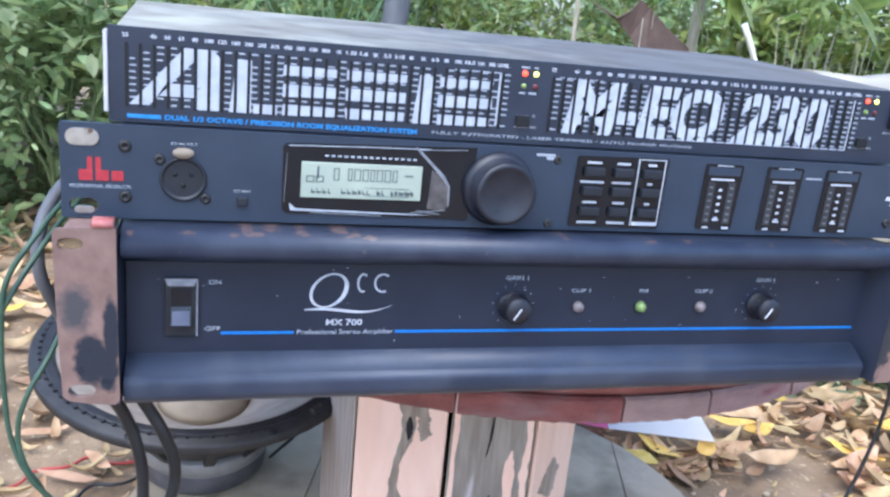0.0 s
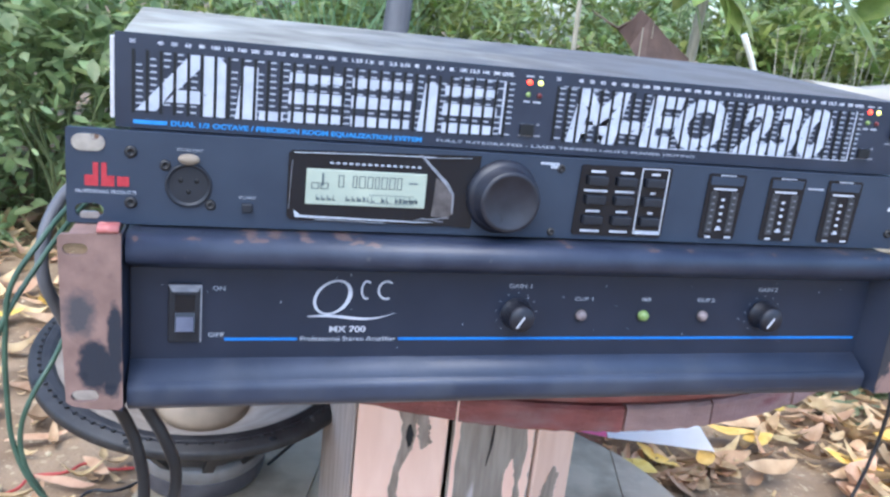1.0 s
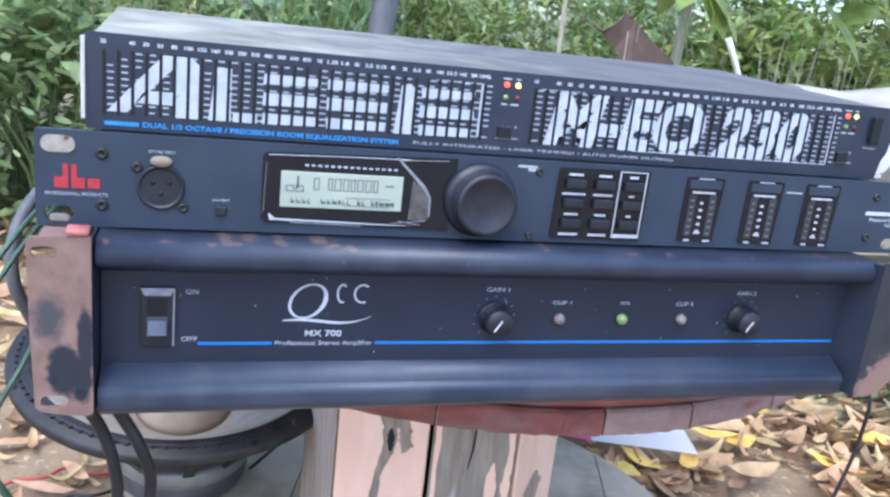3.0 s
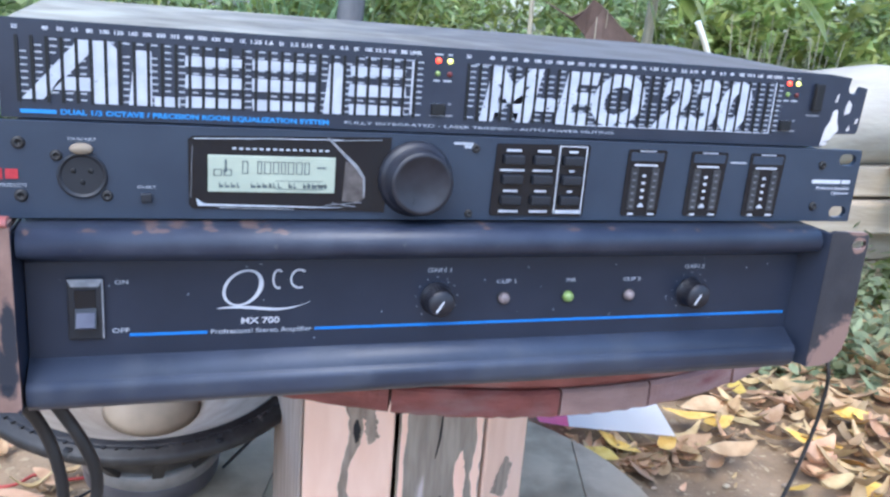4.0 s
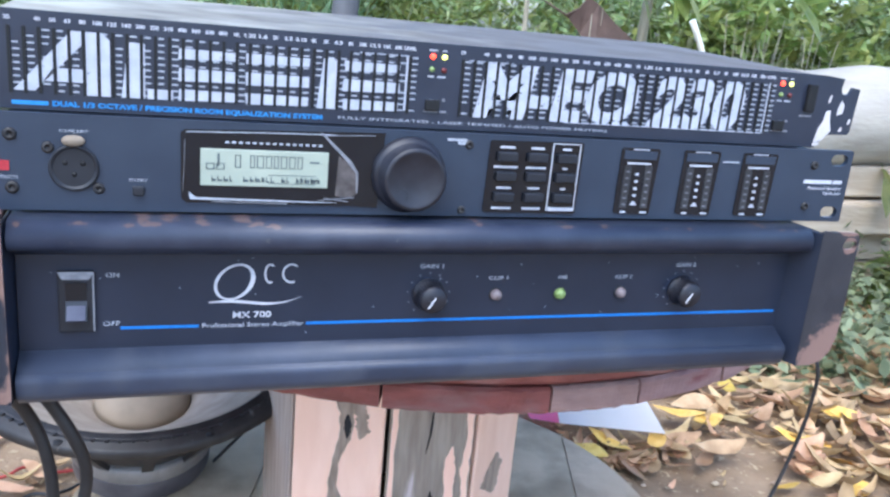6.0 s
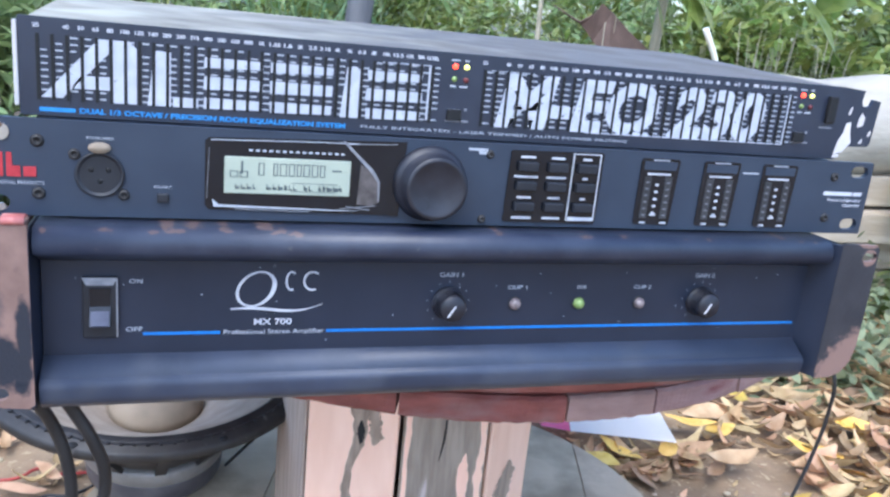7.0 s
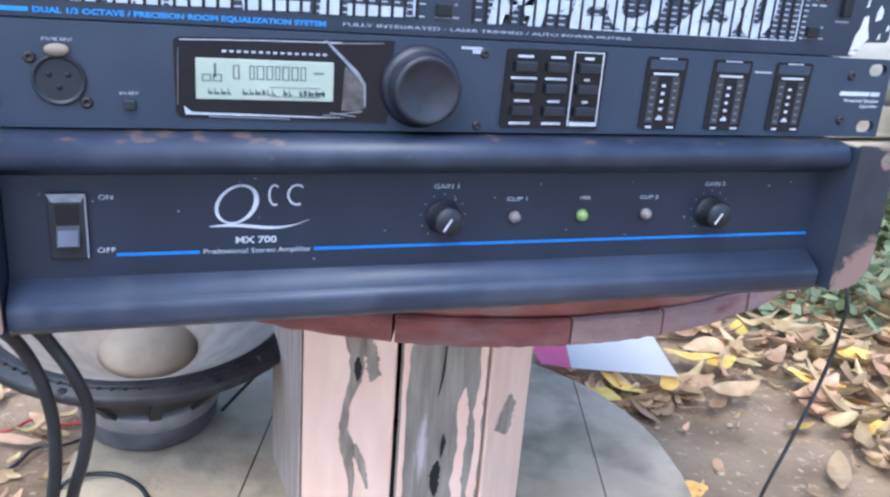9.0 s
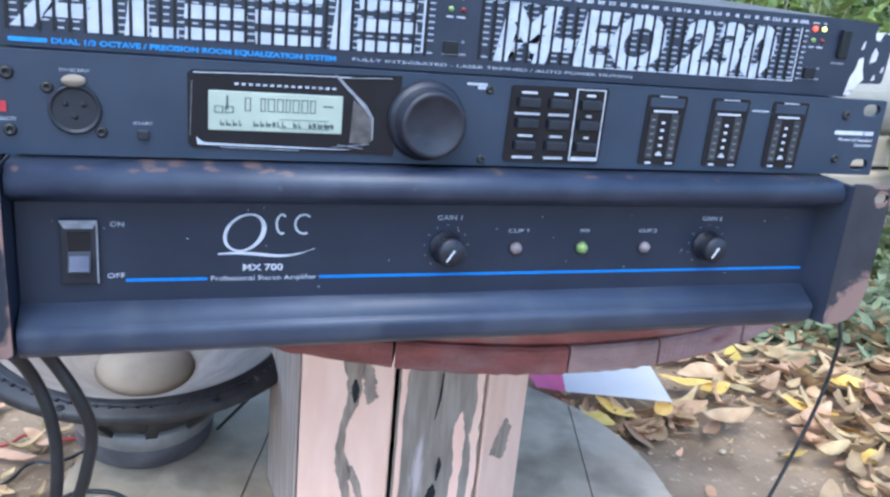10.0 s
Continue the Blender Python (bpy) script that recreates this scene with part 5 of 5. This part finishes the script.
for n_t, (tx, ty, th, tc, ts) in enumerate(((0.815, 1.42, 0.215, 34, 0.07), (1.36, 1.58, 0.26, 26, 0.08), (1.43, 1.60, 0.26, 18, 0.06), (1.56, 1.60, 0.24, 30, 0.09), (1.22, 1.46, 0.17, 24, 0.10))):
    dry_tuft((tx, ty, GROUND), th - GROUND, tc, ts, 300 + n_t)
limb("white_stick", (1.225, 1.52, 0.05), (1.108, 1.50, 0.237), 0.0065, 0.0085, M_STICK, "short white stick poking out of the weeds", "stick", 12, 0.001)
own = bmesh.new()
pts = [(0.655, 1.44, 0.252), (0.72, 1.43, 0.222), (0.752, 1.43, 0.240), (0.772, 1.43, 0.266), (0.800, 1.43, 0.250), (0.850, 1.43, 0.210), (0.920, 1.43, 0.165), (0.91, 1.42, 0.12), (0.80, 1.42, 0.13), (0.765, 1.44, 0.18), (0.730, 1.44, 0.215)]
bmesh.ops.triangulate(own, faces=[own.faces.new([own.verts.new(p) for p in pts])])
bmesh.ops.solidify(own, geom=list(own.faces), thickness=0.003)
M_BRN = mat("dead_brown_leaf", (0.085, 0.052, 0.040, 1), (0.125, 0.078, 0.060, 1), 0.7, 0, 30, bump=0.3, bump_scale=100)
tagged(part("dead_leaf", own, M_BRN), "large dead brown leaf caught in the shrubs", "leaf")
for k, (px, pz) in enumerate(((0.93, 0.37), (0.97, 0.35), (0.88, 0.36), (1.30, 0.36), (1.47, 0.36))):
    v, f = leaf_cloud([(px, 1.42, pz)] * 3, 0.19, 0.09, 0.8, 60 + k, -0.3)
    tagged(new("broad_leaf", raw("broad_leaf", v, f, M_LEAF)), "large fresh green leaf among shrubs", "leaf")

# pale trunk and planks behind
trunk = thing("felled_trunk", (2.0, 1.4, -0.08), "pale felled tree trunk with the bark stripped off", "log")
limb("bole", (1.20, 1.34, 0.022), (3.2, 1.50, 0.10), 0.125, 0.16, M_LOG, "", "", 32, 0.012, 12, parent=trunk)
limb("branch_stub", (1.72, 1.30, 0.10), (1.78, 1.22, 0.19), 0.03, 0.02, M_PLANK, "", "", 12, 0.002, 4, parent=trunk)
for k, (x0, yy, z0, z1, tilt) in enumerate(((1.12, 1.26, -0.165, -0.085, 2.0), (1.10, 1.24, -0.255, -0.175, -1.0), (1.16, 1.28, -0.34, -0.26, 1.0), (1.14, 1.30, GROUND, -0.345, 0.0))):
    own = box(0, 2.0, 0, 0.16, z0, z1, 0.006)
    bmesh.ops.transform(own, matrix=Matrix.Translation((x0, yy, 0)) @ Matrix.Rotation(radians(tilt), 4, "Z"), verts=own.verts)
    tagged(part("plank", own, M_PLANK), "weathered plank stacked under the trunk", "plank", "planks under the trunk")


# ---- leaf litter ----
def dry_leaf(r, at, L, W, yaw, curl, n=6):
    v, f = [], []
    k = 0
    c, s = math.cos(yaw), math.sin(yaw)
    tw = r.gauss(0, 0.42)
    for i in range(n + 1):
        u = i / n
        w = W * 0.5 * math.sin(math.pi * min(1, max(0.04, u ** 0.85 * 0.98))) + 0.0008
        z = curl * L * (u - 0.5) ** 2 + 0.03 * L * math.sin(u * 7 + tw * 9)
        for side in (-1, 0, 1):
            x, y, zz = (u - 0.5) * L, side * w, z + abs(side) * w * 0.35 * abs(curl) * 2 + side * w * tw
            v.append((at[0] + c * x - s * y, at[1] + s * x + c * y, at[2] + zz))
    for i in range(n):
        for j in range(2):
            q = 3 * i + j
            f.append((q, q + 1, q + 4, q + 3))
    return v, f


def litter(name, count, region, seed, label, size=(0.04, 0.115), lift=0.020):
    r = random.Random(seed)
    V, F = [], []
    for i in range(count):
        for _ in range(30):
            x, y = r.uniform(*region[0]), r.uniform(*region[1])
            d = math.hypot(x - BX, y - BY)
            if d > 0.37 and not (0.33 < x < 0.64 and 0.53 < y < 0.76 and lift > 0.01) and not (x < 0.74 and x > 0.45 and y < 0.52 and r.random() < 0.85):
                break
        L = r.uniform(*size)
        v, f = dry_leaf(r, (x, y, GROUND + r.uniform(0.002, lift)), L, L * r.uniform(0.16, 0.38), r.uniform(0, 6.28), r.uniform(0.1, 1.5))
        k = len(V)
        V += v
        F += [tuple(q + k for q in g) for g in f]
    tagged(new(name, raw(name, V, F, M_DRY, True)), label, "leaf litter", kind="stuff")


litter("leaf_litter", 520, ((0.36, 1.5), (0.56, 1.25)), 5, "dry brown and tan fallen leaves on bare earth")
litter("leaf_litter", 420, ((-1.3, -0.2), (0.85, 1.9)), 6, "dry brown and tan fallen leaves on bare earth")
litter("leaf_litter", 60, ((-0.9, -0.3), (0.3, 0.9)), 7, "scattered dry leaves on bare earth")
litter("leaf_litter", 70, ((0.45, 1.4), (0.2, 0.6)), 8, "scattered dry leaves on bare earth")
litter("leaf_litter", 90, ((0.74, 1.25), (0.26, 0.56)), 18, "dry brown and tan fallen leaves on bare earth", (0.05, 0.115), 0.016)
litter("leaf_litter", 60, ((0.37, 0.60), (0.50, 0.60)), 19, "thin layer of dry leaves before the card", (0.04, 0.085), 0.009)
litter("leaf_crumbs", 420, ((0.40, 1.35), (0.15, 0.75)), 12, "crumbled leaf bits and twigs on bare earth", (0.008, 0.032), 0.007)
litter("leaf_crumbs", 260, ((-0.85, -0.22), (0.30, 1.2)), 13, "crumbled leaf bits and twigs on bare earth", (0.008, 0.035), 0.007)
r6 = random.Random(31)
for x, y, L, yaw in ((0.471, 0.575, 0.080, 1.95), (0.792, 0.534, 0.085, 2.2), (0.687, 0.441, 0.055, 0.1), (0.550, 0.567, 0.050, 0.5), (0.638, 0.645, 0.085, 2.7), (0.675, 0.615, 0.065, 0.2), (0.790, 0.726, 0.070, 1.0), (0.820, 0.493, 0.070, 2.3), (0.440, 0.339, 0.050, 0.1), (0.799, 0.420, 0.060, 0.0), (0.940, 0.880, 0.07, 0.4), (0.430, 0.555, 0.055, 2.3), (0.93, 0.60, 0.07, 2.6), (-0.55, 1.15, 0.10, 0.7), (-0.62, 0.98, 0.08, 0.1), (-0.47, 1.20, 0.09, 2.1), (-0.75, 1.35, 0.10, 1.1)):
    v, f = dry_leaf(r6, (0, 0, 0), L, L * 0.45, yaw, 0.22)
    ob = new("yellow_leaf", raw("yellow_leaf", v, f, M_YEL, True))
    ob.location = (x, y, GROUND + (0.024 if y > 0.5 else 0.008))
    tagged(ob, "bright yellow fallen leaf on the litter", "leaf", "yellow fallen leaves")
stone = bmesh.new()
bmesh.ops.create_icosphere(stone, subdivisions=2, radius=1)
for v in stone.verts:
    v.co *= 1 + 0.25 * noise.noise(v.co * 1.3)
    v.co.z *= 0.6
stone_me = bpy.data.meshes.new("pebble")
stone.to_mesh(stone_me)
stone.free()
stone_me.materials.append(M_STONE)
for i in range(60):
    left = i % 2
    x, y = (r6.uniform(-0.75, -0.28), r6.uniform(0.45, 1.5)) if left else (r6.uniform(0.46, 1.2), r6.uniform(0.25, 0.75))
    if math.hypot(x - BX, y - BY) < 0.36:
        continue
    ob = new("pebble", stone_me)
    s = r6.uniform(0.002, 0.0055)
    ob.location, ob.scale, ob.rotation_euler = (x, y, GROUND + s * 0.2), (s * 1.3, s, s), (0, 0, r6.uniform(0, 6))
    tagged(ob, "small pale pebble on bare earth", "stone", "pebbles on the earth")
